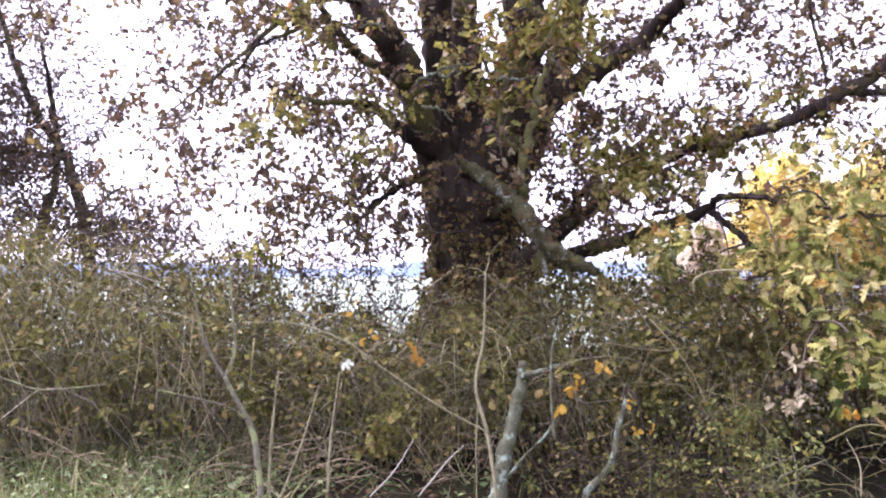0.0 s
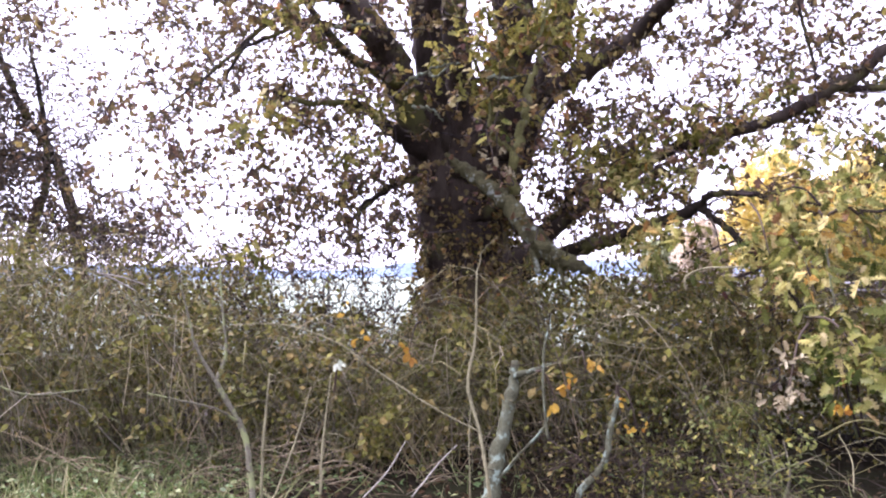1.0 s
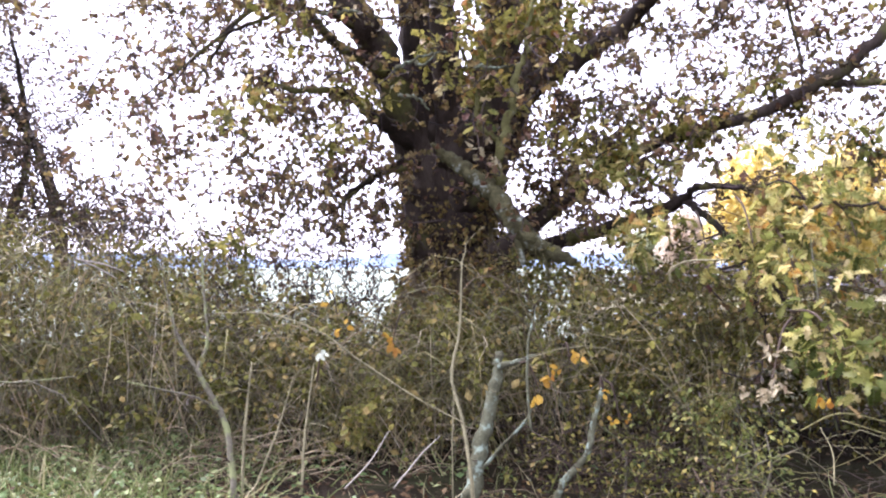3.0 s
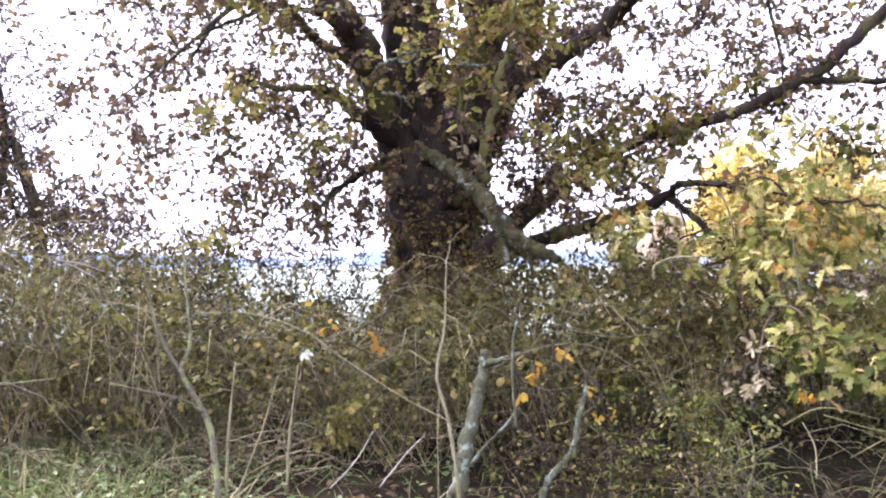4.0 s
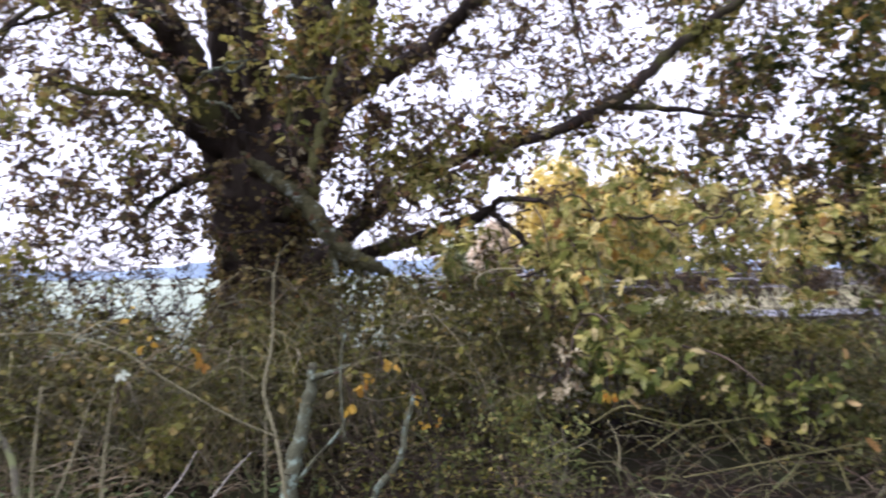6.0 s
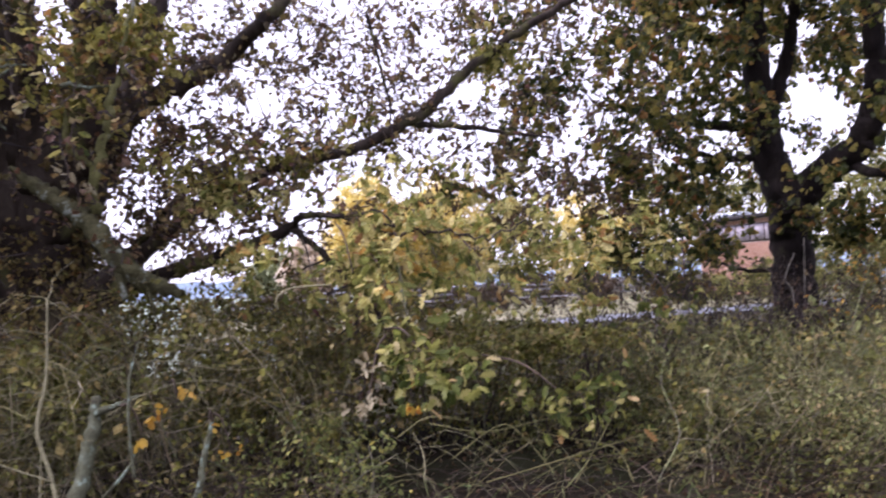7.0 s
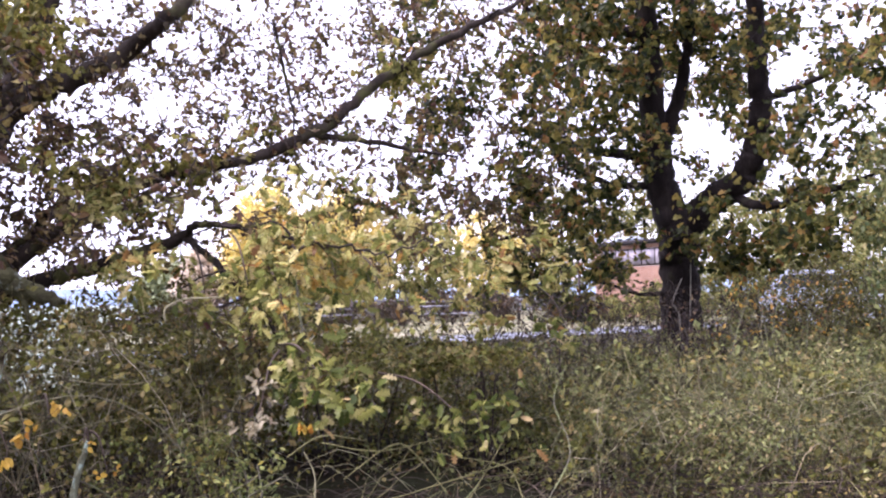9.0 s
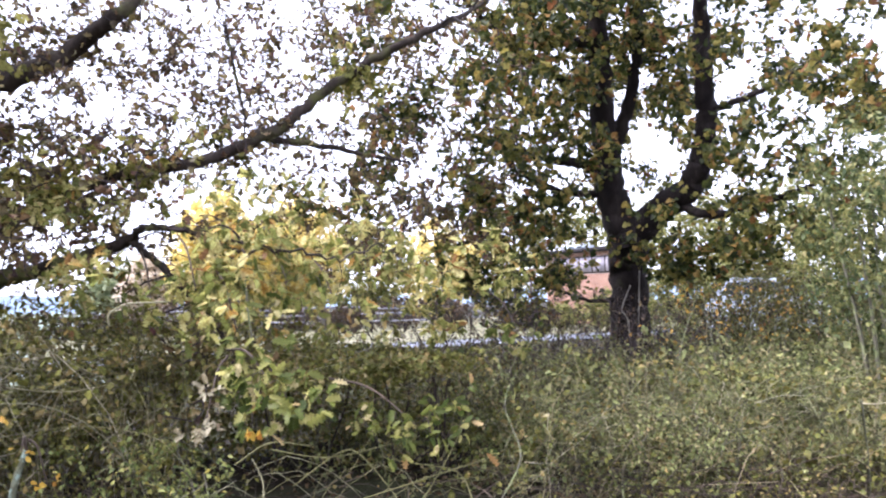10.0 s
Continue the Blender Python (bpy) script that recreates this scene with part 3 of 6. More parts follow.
def build_oak():
    rng = np.random.default_rng(11)
    tree = thing("oak_tree", (OAK[0], OAK[1], 0.1), "old oak tree with thick dark trunk and yellow-brown autumn leaves", "tree")
    # trunk: a swelling column with buttressed foot
    zs = np.linspace(-0.1, 2.75, 30)
    sides = 36
    ang = np.linspace(0, 2 * np.pi, sides, endpoint=False)
    ring = []
    for z in zs:
        r = 0.50 + 0.34 / (1 + math.exp((z - 1.15) / 0.22)) - 0.12 * max(0, z - 2.35) / 0.4
        cx = OAK[0] - 0.05 * z + 0.02 * math.sin(2 * z)
        wob = 1 + 0.06 * np.sin(5 * ang + 1.3 * z) * math.exp(-max(z, 0) / 1.5) + 0.03 * np.sin(9 * ang - 0.6 * z) + 0.012 * rng.normal(0, 1, sides)
        ring.append(np.stack([cx + r * wob * np.cos(ang), OAK[1] + r * wob * np.sin(ang), np.full(sides, z)], -1))
    s = Soup()
    k = len(zs)
    i = np.arange(k - 1)[:, None] * sides
    j = np.arange(sides)[None]
    j2 = (j + 1) % sides
    s.add(np.vstack(ring), np.stack([i + j, i + j2, i + sides + j2, i + sides + j], -1).reshape(-1, 4))
    part("trunk", s, M_TRUNK, tree, smooth=True)

    limbs = {
        "heart": ([(0.33, 8.98, 0.9), (0.29, 8.92, 1.7), (0.24, 8.80, 2.3), (0.22, 8.77, 2.75), (0.29, 8.78, 3.22), (0.35, 8.74, 3.64), (0.36, 8.69, 3.86)], [0.42, 0.46, 0.47, 0.49, 0.43, 0.24, 0.06]),
        "left": ([(-0.03, 8.69, 2.88), (-0.32, 8.46, 3.55), (-0.59, 8.29, 4.14), (-0.96, 8.19, 4.67), (-1.9, 9.2, 6.8), (-2.6, 9.6, 8.6)], [0.30, 0.20, 0.17, 0.16, 0.12, 0.06]),
        "left_low": ([(-0.16, 8.47, 3.00), (-0.55, 8.20, 3.27), (-0.87, 7.93, 3.46), (-1.36, 7.67, 3.43), (-1.80, 7.35, 3.52)], [0.12, 0.07, 0.045, 0.028, 0.01]),
        "left_thin": ([(-0.37, 8.21, 3.74), (-0.87, 7.92, 3.91), (-1.14, 7.71, 4.14), (-1.31, 7.51, 4.36), (-2.3, 7.7, 6.2)], [0.08, 0.055, 0.045, 0.035, 0.015]),
        "centre": ([(0.04, 8.80, 2.76), (-0.06, 8.65, 3.65), (-0.12, 8.45, 4.38), (-0.15, 8.20, 5.05), (-0.3, 9.0, 7.2), (-0.5, 9.2, 10.0)], [0.36, 0.22, 0.19, 0.18, 0.15, 0.06]),
        "centre_front": ([(0.32, 8.38, 2.83), (0.25, 8.15, 3.54), (0.18, 7.97, 4.22), (0.14, 7.74, 4.86), (0.2, 8.3, 6.8), (0.3, 8.0, 9.0)], [0.24, 0.15, 0.13, 0.12, 0.10, 0.04]),
        "right_up": ([(0.56, 8.78, 2.76), (0.72, 8.63, 3.58), (0.83, 8.40, 4.36), (0.83, 8.16, 5.03), (1.3, 9.2, 7.0), (1.8, 9.6, 9.6)], [0.36, 0.28, 0.23, 0.20, 0.14, 0.05]),
        "right_back": ([(0.75, 9.05, 2.93), (1.12, 8.98, 3.66), (1.38, 8.87, 4.31), (1.55, 8.72, 5.00), (2.4, 9.8, 6.6)], [0.30, 0.19, 0.14, 0.11, 0.04]),
        "right": ([(0.69, 8.72, 3.14), (1.22, 8.34, 3.68), (1.77, 7.95, 3.95), (2.13, 7.56, 4.21), (2.43, 7.23, 4.54), (4.0, 7.9, 6.4)], [0.22, 0.12, 0.095, 0.08, 0.065, 0.03]),
        "long": ([(0.67, 8.54, 1.70), (1.25, 8.15, 2.16), (1.70, 7.72, 2.57), (2.22, 7.33, 2.85), (2.80, 7.00, 2.98), (3.45, 6.64, 3.25), (4.02, 6.40, 3.73), (4.55, 6.13, 4.16), (5.15, 5.75, 4.53), (6.6, 6.6, 5.4)], [0.14, 0.078, 0.066, 0.058, 0.052, 0.062, 0.052, 0.044, 0.032, 0.012]),
        "long_side": ([(3.48, 6.62, 3.25), (3.86, 6.40, 3.22), (4.32, 6.01, 3.09), (4.58, 5.71, 3.00)], [0.04, 0.03, 0.02, 0.01]),
        "mid": ([(0.96, 8.31, 1.95), (1.36, 8.42, 2.40), (1.69, 8.52, 2.79), (2.16, 8.57, 3.15), (2.67, 8.55, 3.57)], [0.08, 0.05, 0.04, 0.03, 0.012]),
        "low": ([(0.83, 8.23, 1.70), (1.39, 7.63, 1.90), (1.75, 7.24, 2.02), (2.01, 6.85, 2.12), (2.28, 6.54, 2.24)], [0.12, 0.07, 0.06, 0.055, 0.05]),
        "low_up": ([(2.20, 6.63, 2.20), (2.26, 6.33, 2.30), (2.37, 5.97, 2.28), (2.51, 5.59, 2.19), (2.61, 5.21, 2.11)], [0.035, 0.032, 0.026, 0.018, 0.008]),
        "low_down": ([(2.24, 6.56, 2.22), (2.37, 6.31, 2.03), (2.47, 6.06, 1.82), (2.60, 5.79, 1.56), (2.69, 5.51, 1.27)], [0.034, 0.03, 0.026, 0.022, 0.012]),
        "fine_left": ([(-0.65, 8.18, 4.17), (-1.20, 7.77, 4.28), (-1.77, 7.43, 3.99), (-2.10, 7.22, 3.71), (-2.41, 7.03, 3.23)], [0.035, 0.026, 0.018, 0.012, 0.005]),
        "droop_far": ([(-0.80, 8.20, 4.62), (-1.27, 7.69, 4.50), (-1.66, 7.62, 4.28), (-2.24, 7.47, 3.71), (-2.76, 7.29, 3.21)], [0.04, 0.032, 0.026, 0.018, 0.007]),
        "droop_near": ([(-1.66, 7.62, 4.28), (-1.88, 7.46, 4.02), (-2.13, 7.39, 3.58), (-2.35, 7.33, 3.28)], [0.024, 0.02, 0.014, 0.006]),
        "side_low": ([(-0.05, 8.45, 2.78), (-0.42, 8.18, 2.66), (-0.72, 8.16, 2.48), (-0.98, 8.14, 2.25), (-1.25, 8.1, 2.1)], [0.05, 0.032, 0.024, 0.015, 0.006]),
        "hang_left": ([(-0.22, 8.39, 2.83), (-0.62, 7.91, 2.53), (-0.84, 7.71, 2.28), (-0.80, 7.64, 1.75)], [0.04, 0.025, 0.018, 0.008]),
        "hang_right": ([(3.03, 6.43, 4.22), (3.12, 6.43, 3.78), (3.18, 6.38, 3.42), (3.17, 6.34, 3.17)], [0.02, 0.016, 0.012, 0.006]),
    }
    wood = []
    for key, (ctrl, rad) in limbs.items():
        p, r = limb_of(ctrl, rad)
        p = p + rng.normal(0, 0.25, p.shape) * np.minimum(r, 0.06)[:, None]
        s = Soup()
        s.tube(p, r, 28 if key == "heart" else 12 if max(rad) > 0.08 else 8, 0.015 if key == "heart" else 0.05, rng)
        part("limb", s, M_BARK if max(rad) > 0.13 else M_LIMB, tree, smooth=True)
        wood.append((p, r))
    # broken mossy limb with a lichen-grey end, and the upright mossy shoot before the trunk
    p, r = limb_of([(0.14, 7.49, 2.74), (0.40, 7.30, 2.57), (0.66, 7.11, 2.28), (0.87, 6.91, 1.95), (1.08, 6.78, 1.78), (1.30, 6.64, 1.68)], [0.055, 0.075, 0.09, 0.088, 0.068, 0.04])
    s = Soup()
    s.tube(p + rng.normal(0, 0.15, p.shape) * r[:, None], r, 14, 0.13, rng)
    wood.append((p, r * 0.3))
    part("broken_limb", s, M_BROKEN, tree, "broken limb with grey lichen and moss", smooth=True)
    for ctrl, rad in (([(0.80, 6.96, 2.08), (0.84, 6.92, 1.86), (0.87, 6.88, 1.66)], [0.06, 0.045, 0.022]), ([(1.00, 6.84, 1.86), (1.06, 6.78, 1.66), (1.08, 6.76, 1.52)], [0.03, 0.02, 0.01]), ([(0.20, 7.44, 2.70), (0.10, 7.40, 2.80), (0.05, 7.38, 2.84)], [0.04, 0.03, 0.02])):
        p, r = limb_of(ctrl, rad)
        s = Soup()
        s.tube(p, r, 10, 0.12, rng)
        part("stub", s, M_BROKEN, tree, smooth=True)
    p, r = limb_of([(0.69, 7.14, 2.42), (0.66, 7.07, 2.65), (0.74, 7.02, 2.91), (0.79, 6.91, 3.15), (0.79, 6.83, 3.31), (0.89, 6.79, 3.59), (0.91, 6.70, 3.87), (0.98, 6.64, 4.15), (1.5, 6.8, 5.6)], [0.05, 0.046, 0.042, 0.034, 0.036, 0.02, 0.018, 0.016, 0.006], 6)
    p += rng.normal(0, 0.012, p.shape)
    s = Soup()
    s.tube(p, r, 10, 0.08, rng)
    part("mossy_shoot", s, M_MOSS, tree, "upright mossy green shoot", smooth=True)
    wood.append((p, r))
    p, r = limb_of([(0.69, 7.14, 2.82), (0.49, 7.18, 2.99), (0.47, 7.18, 3.26), (0.40, 7.22, 3.54), (0.21, 7.20, 3.98), (0.13, 7.20, 4.31)], [0.03, 0.024, 0.022, 0.02, 0.012, 0.006])
    p += rng.normal(0, 0.008, p.shape)
    s = Soup()
    s.tube(p, r, 8, 0.08, rng)
    part("mossy_shoot", s, M_MOSS, tree, smooth=True)
    wood.append((p, r))

    for ctrl in ([(-0.34, 7.43, 3.54), (-0.17, 7.31, 3.62), (0.02, 7.30, 3.69), (0.21, 7.28, 3.71)], [(-0.12, 7.31, 3.63), (-0.03, 7.23, 3.56), (0.08, 7.20, 3.67)], [(-1.04, 7.42, 4.10), (-0.75, 7.35, 4.11), (-0.42, 7.38, 4.06), (-0.15, 7.47, 4.13)], [(-0.26, 7.39, 3.31), (-0.09, 7.30, 3.26), (0.02, 7.32, 3.15)], [(0.43, 6.92, 3.47), (0.61, 6.91, 3.46), (0.79, 6.88, 3.48)]):
        p, r = limb_of(ctrl, np.linspace(0.022, 0.008, len(ctrl)))
        s = Soup()
        s.tube(p + rng.normal(0, 0.008, p.shape), r, 6, 0.1, rng)
        part("dead_twig", s, M_LICHEN, tree, smooth=True)
    # crown volumes: the high crown, the hanging curtain of the left side, the long right-hand limb
    high = blob(rng, 150, (0.9, 8.4, 6.4), (4.4, 4.0, 3.9), 0.3)
    high = high[(high[:, 2] > 3.4) & (high[:, 1] > 4.6)]
    fork = blob(rng, 14, (-0.2, 9.4, 4.3), (2.6, 0.6, 1.2), 0.1)
    left = np.stack([rng.uniform(-3.3, -0.3, 112), rng.uniform(6.6, 9.2, 112), rng.uniform(1.75, 4.9, 112)], -1)
    left = np.vstack([left[left[:, 2] > 1.9 + 0.3 * np.abs(left[:, 0] + 1.9)], np.stack([rng.uniform(-2.2, -0.4, 18), rng.uniform(7.2, 9.0, 18), rng.uniform(2.0, 3.0, 18)], -1)])
    right = np.stack([rng.uniform(1.0, 7.2, 200), rng.uniform(6.4, 9.4, 200), rng.uniform(2.1, 5.6, 200)], -1)
    thin = np.vstack([p[4:] for p, r in wood if r[0] < 0.25])
    shoots = thin[rng.integers(0, len(thin), 60)] + rng.normal(0, 0.15, (60, 3)) + np.array([0, 0, 0.12])
    shoots = shoots[(np.abs(shoots[:, 0] - 0.4) > 0.7) | (shoots[:, 1] < 7.9)]
    high = high[~((np.abs(high[:, 0] - 0.2) < 1.1) & (high[:, 1] < 9.2) & (high[:, 2] < 5.2))]
    bare = (right[:, 2] < 2.95) & (np.abs(right[:, 0] / right[:, 1] - 0.43) < 0.13)
    right = right[~bare | (rng.random(len(right)) < 0.2)]
    corner = blob(rng, 7, (-4.5, 8.0, 4.5), (0.4, 0.4, 0.5), 0.0)
    beside = np.vstack([blob(rng, 12, (1.25, 8.2, 2.95), (0.35, 0.4, 0.5), 0.0), blob(rng, 9, (1.5, 8.3, 3.4), (0.4, 0.4, 0.3), 0.0), blob(rng, 7, (2.0, 7.5, 2.5), (0.45, 0.4, 0.2), 0.0), blob(rng, 5, (1.7, 7.9, 2.3), (0.3, 0.3, 0.2), 0.0)])
    centres = np.vstack([high, fork, left, right, shoots, corner, beside])
    targets = clumps(rng, centres, 9, (0.32, 0.32, 0.22))
    paths1, _ = grow(wood, centres, rng, 0.16, 0.05, 0.012)
    paths2, tips = grow(wood + paths1, targets, rng, 0.16, 0.03, 0.008)
    branch_parts(paths1, 5, M_LIMB, tree)
    joined("twig_mass", branch_soup([(p, 1.5 * r + 0.0035) for p, r in paths2], 3), M_PURPLE_TWIG, tree)
    joined("crown", leaf_cloud(tips, 6, 0.068, 0.18, rng, OAK_LOBED, 0.4, 0.2, 0.15), M_OAK_LEAF, tree, "sparse yellow-brown lobed autumn leaves")
    # large yellow-green leaf tufts that hide the right side of the fork
    tuft = np.vstack([blob(rng, 17, (0.69, 7.08, 3.94), (0.42, 0.3, 0.5), 0.0), blob(rng, 17, (1.15, 7.13, 3.90), (0.4, 0.3, 0.45), 0.0), blob(rng, 6, (0.56, 7.22, 3.49), (0.3, 0.2, 0.25), 0.0), blob(rng, 7, (-0.62, 7.75, 3.45), (0.4, 0.3, 0.15), 0.0), blob(rng, 4, (-0.06, 7.67, 3.84), (0.15, 0.15, 0.2), 0.0), blob(rng, 18, (2.30, 7.07, 2.97), (1.0, 0.2, 0.25), 0.0), blob(rng, 10, (1.74, 7.38, 2.75), (0.5, 0.2, 0.25), 0.0), blob(rng, 10, (4.31, 6.42, 3.94), (0.35, 0.3, 0.35), 0.0), blob(rng, 5, (3.16, 6.89, 3.24), (0.35, 0.2, 0.15), 0.0), blob(rng, 5, (-1.66, 7.0, 3.12), (0.16, 0.2, 0.3), 0.0), blob(rng, 2, (-1.8, 7.1, 2.0), (0.2, 0.2, 0.25), 0.0), blob(rng, 6, (-1.35, 7.2, 4.1), (0.4, 0.2, 0.15), 0.0), blob(rng, 4, (-0.9, 7.2, 2.9), (0.3, 0.2, 0.2), 0.0)])
    paths4, tips4 = grow(wood, clumps(rng, tuft, 4, (0.14, 0.12, 0.12)), rng, 0.15, 0.05, 0.008)
    joined("tuft_twig", branch_soup(paths4, 3), M_TWIG, tree)
    joined("leaf_tuft", leaf_cloud(tips4, 5, 0.105, 0.12, rng, OAK_ROUGH, 0.7), M_TUFT_LEAF, tree, "large yellow-green leaves at the fork and along the limbs")
    # leaves and shoots close about the trunk
    k = 800
    a = rng.uniform(-1.15 * np.pi, 0.15 * np.pi, k)
    z = rng.uniform(0.7, 2.75, k)
    off = 0.52 + 0.3 / (1 + np.exp((z - 1.15) / 0.22)) + rng.uniform(0.02, 0.32, k) * (0.25 + 0.75 * np.maximum(0, -np.sin(a)))
    t2 = np.stack([OAK[0] - 0.05 * z + off * np.cos(a), OAK[1] + off * np.sin(a), z], -1)
    stem = np.stack([np.full(12, OAK[0] - 0.1), np.full(12, OAK[1]), np.linspace(1, 3.4, 12)], -1)
    core = np.vstack([stem + 0.5 * np.array([math.cos(b), math.sin(b), 0]) for b in np.linspace(0, 6.28, 12)])
    paths3, tips3 = grow([(core, np.full(len(core), 0.02))], t2, rng, 0.15, 0.1, 0.01)
    joined("trunk_shoot", branch_soup(paths3, 3), M_TWIG, tree)
    joined("trunk_foliage", leaf_cloud(tips3, 6, 0.058, 0.12, rng, OAK_LOBED), M_TRUNK_LEAF, tree, "brown and olive leaves of shoots on the trunk")


build_oak()


# ---- the second oak ----
def build_second_oak():
    rng = np.random.default_rng(23)
    tree = thing("oak_tree", (10.44, 7.56, -0.54), "smaller oak with dark forked trunk and green-yellow leaves", "tree")
    limbs = [
        ([(10.55, 7.54, -0.02), (10.62, 7.59, 0.88), (10.63, 7.61, 1.80), (10.62, 7.60, 2.44), (10.57, 7.60, 2.86)], [0.42, 0.33, 0.30, 0.32, 0.30]),
        ([(10.61, 7.58, 2.63), (10.44, 7.70, 3.28), (10.28, 7.70, 4.11), (10.05, 7.59, 5.17), (9.74, 7.40, 6.25), (9.41, 7.20, 7.18), (10.0, 7.6, 9.0)], [0.30, 0.26, 0.22, 0.19, 0.16, 0.12, 0.03]),
        ([(10.64, 7.55, 2.62), (10.78, 7.10, 3.05), (10.83, 6.57, 3.34), (10.81, 6.27, 3.82), (10.72, 6.11, 4.56), (10.50, 6.02, 5.44), (10.16, 5.68, 6.43), (11.6, 5.8, 8.0)], [0.27, 0.23, 0.21, 0.18, 0.16, 0.13, 0.10, 0.03]),
        ([(10.33, 7.69, 3.92), (10.46, 7.43, 4.64), (10.42, 7.15, 5.39), (10.24, 6.93, 6.20), (11.0, 7.8, 7.6)], [0.13, 0.11, 0.09, 0.07, 0.03]),
        ([(9.74, 7.53, 5.74), (9.24, 7.91, 5.85), (8.86, 8.14, 6.21), (8.59, 8.10, 6.77)], [0.09, 0.075, 0.07, 0.05]),
        ([(10.32, 7.75, 3.75), (9.72, 7.84, 3.84), (9.01, 8.03, 3.90), (8.21, 8.21, 4.11), (7.50, 8.31, 4.14)], [0.10, 0.08, 0.065, 0.045, 0.02]),
        ([(10.38, 7.76, 3.38), (9.51, 8.03, 3.40), (8.92, 8.20, 3.60), (8.51, 8.20, 4.10)], [0.075, 0.055, 0.045, 0.02]),
        ([(9.70, 7.96, 3.45), (8.76, 8.20, 2.97), (7.94, 8.36, 2.60), (7.18, 8.39, 2.42)], [0.06, 0.045, 0.035, 0.015]),
        ([(10.43, 7.72, 1.62), (9.77, 7.76, 1.63), (9.19, 7.83, 1.77), (8.61, 7.87, 1.90)], [0.04, 0.028, 0.02, 0.008]),
        ([(10.85, 6.78, 3.15), (10.77, 6.18, 2.90), (10.67, 5.52, 2.94), (10.55, 4.83, 3.04), (10.35, 4.25, 3.13)], [0.09, 0.065, 0.05, 0.04, 0.02]),
        ([(10.74, 6.12, 4.48), (10.64, 5.41, 4.55), (10.49, 4.71, 4.66), (10.24, 4.11, 4.83)], [0.06, 0.045, 0.035, 0.02]),
        ([(10.10, 7.64, 4.91), (9.35, 8.03, 5.35), (8.47, 8.39, 5.93), (7.67, 8.53, 6.52)], [0.08, 0.06, 0.045, 0.02]),
    ]
    wood = []
    for i, (ctrl, rad) in enumerate(limbs):
        p, r = limb_of(ctrl, rad)
        p = p + rng.normal(0, 0.25, p.shape) * np.minimum(r, 0.06)[:, None]
        s = Soup()
        s.tube(p, r, 24 if i == 0 else 12, 0.015 if i == 0 else 0.04, rng)
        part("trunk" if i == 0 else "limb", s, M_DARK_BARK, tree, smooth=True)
        if i:
            wood.append((p, r))
    c = blob(rng, 270, (9.6, 7.2, 5.5), (4.6, 3.2, 3.6), 0.1)
    c = c[c[:, 2] > 2.9]
    near = np.hypot(c[:, 0], c[:, 1]) < 12.4
    c = c[~near | (rng.random(len(c)) < 0.65)]
    low = blob(rng, 20, (7.52, 8.24, 3.25), (2.4, 1.6, 1.1), 0.0)
    low2 = blob(rng, 23, (10.40, 5.14, 3.04), (2.0, 1.4, 1.0), 0.0)
    right = blob(rng, 24, (10.20, 3.83, 4.58), (2.0, 1.4, 1.6), 0.0)
    side = np.stack([rng.uniform(5.0, 9.0, 22), rng.uniform(6.2, 8.8, 22), rng.uniform(2.4, 4.8, 22)], -1)
    skirt = np.vstack([blob(rng, 6, (9.1, 7.81, 2.1), (1.3, 0.8, 0.6), 0.0), blob(rng, 3, (8.5, 7.6, 2.7), (0.7, 0.8, 0.4), 0.0)])
    top = blob(rng, 70, (10.83, 7.69, 6.00), (3.2, 2.0, 1.3), 0.0)
    hang = np.vstack([blob(rng, 7, (7.86, 8.06, 2.08), (0.6, 0.6, 0.5), 0.0), blob(rng, 4, (7.90, 7.46, 1.34), (0.4, 0.4, 0.3), 0.0), blob(rng, 6, (10.04, 6.32, 2.17), (0.6, 0.5, 0.4), 0.0), blob(rng, 4, (10.11, 5.42, 2.28), (0.8, 0.6, 0.3), 0.0)])
    centres = np.vstack([c, low, low2, side, right, skirt, hang, top])
    for gap, wide in (((10.9, 5.85, 3.55), 0.85), ((10.67, 6.76, 4.16), 0.6), ((10.74, 6.70, 3.44), 0.4)):
        centres = centres[((centres - np.array(gap)) ** 2).sum(1) > wide ** 2]
    # thick wood is bare of leaves
    thick = np.vstack([p[r > 0.09] for p, r in wood])
    near_wood = np.array([np.min(((thick - c) ** 2).sum(1)) for c in centres]) < 0.9 ** 2
    centres = centres[~near_wood | (rng.random(len(centres)) < 0.46)]
    targets = clumps(rng, centres, 8, (0.30, 0.30, 0.22))
    p1, _ = grow(wood, centres, rng, 0.14, 0.05, 0.014)
    p2, tips = grow(wood + p1, targets, rng, 0.14, 0.03, 0.011)
    branch_parts(p1, 5, M_LIMB, tree)
    joined("twig_mass", branch_soup([(p, 1.3 * r + 0.002) for p, r in p2], 3), M_PURPLE_TWIG, tree)
    joined("crown", leaf_cloud(tips, 10, 0.112, 0.2, rng, OAK_LOBED, 0.5, 0.2, 0.5), M_OAK2_LEAF, tree, "dense olive-green and yellow leaves")


build_second_oak()


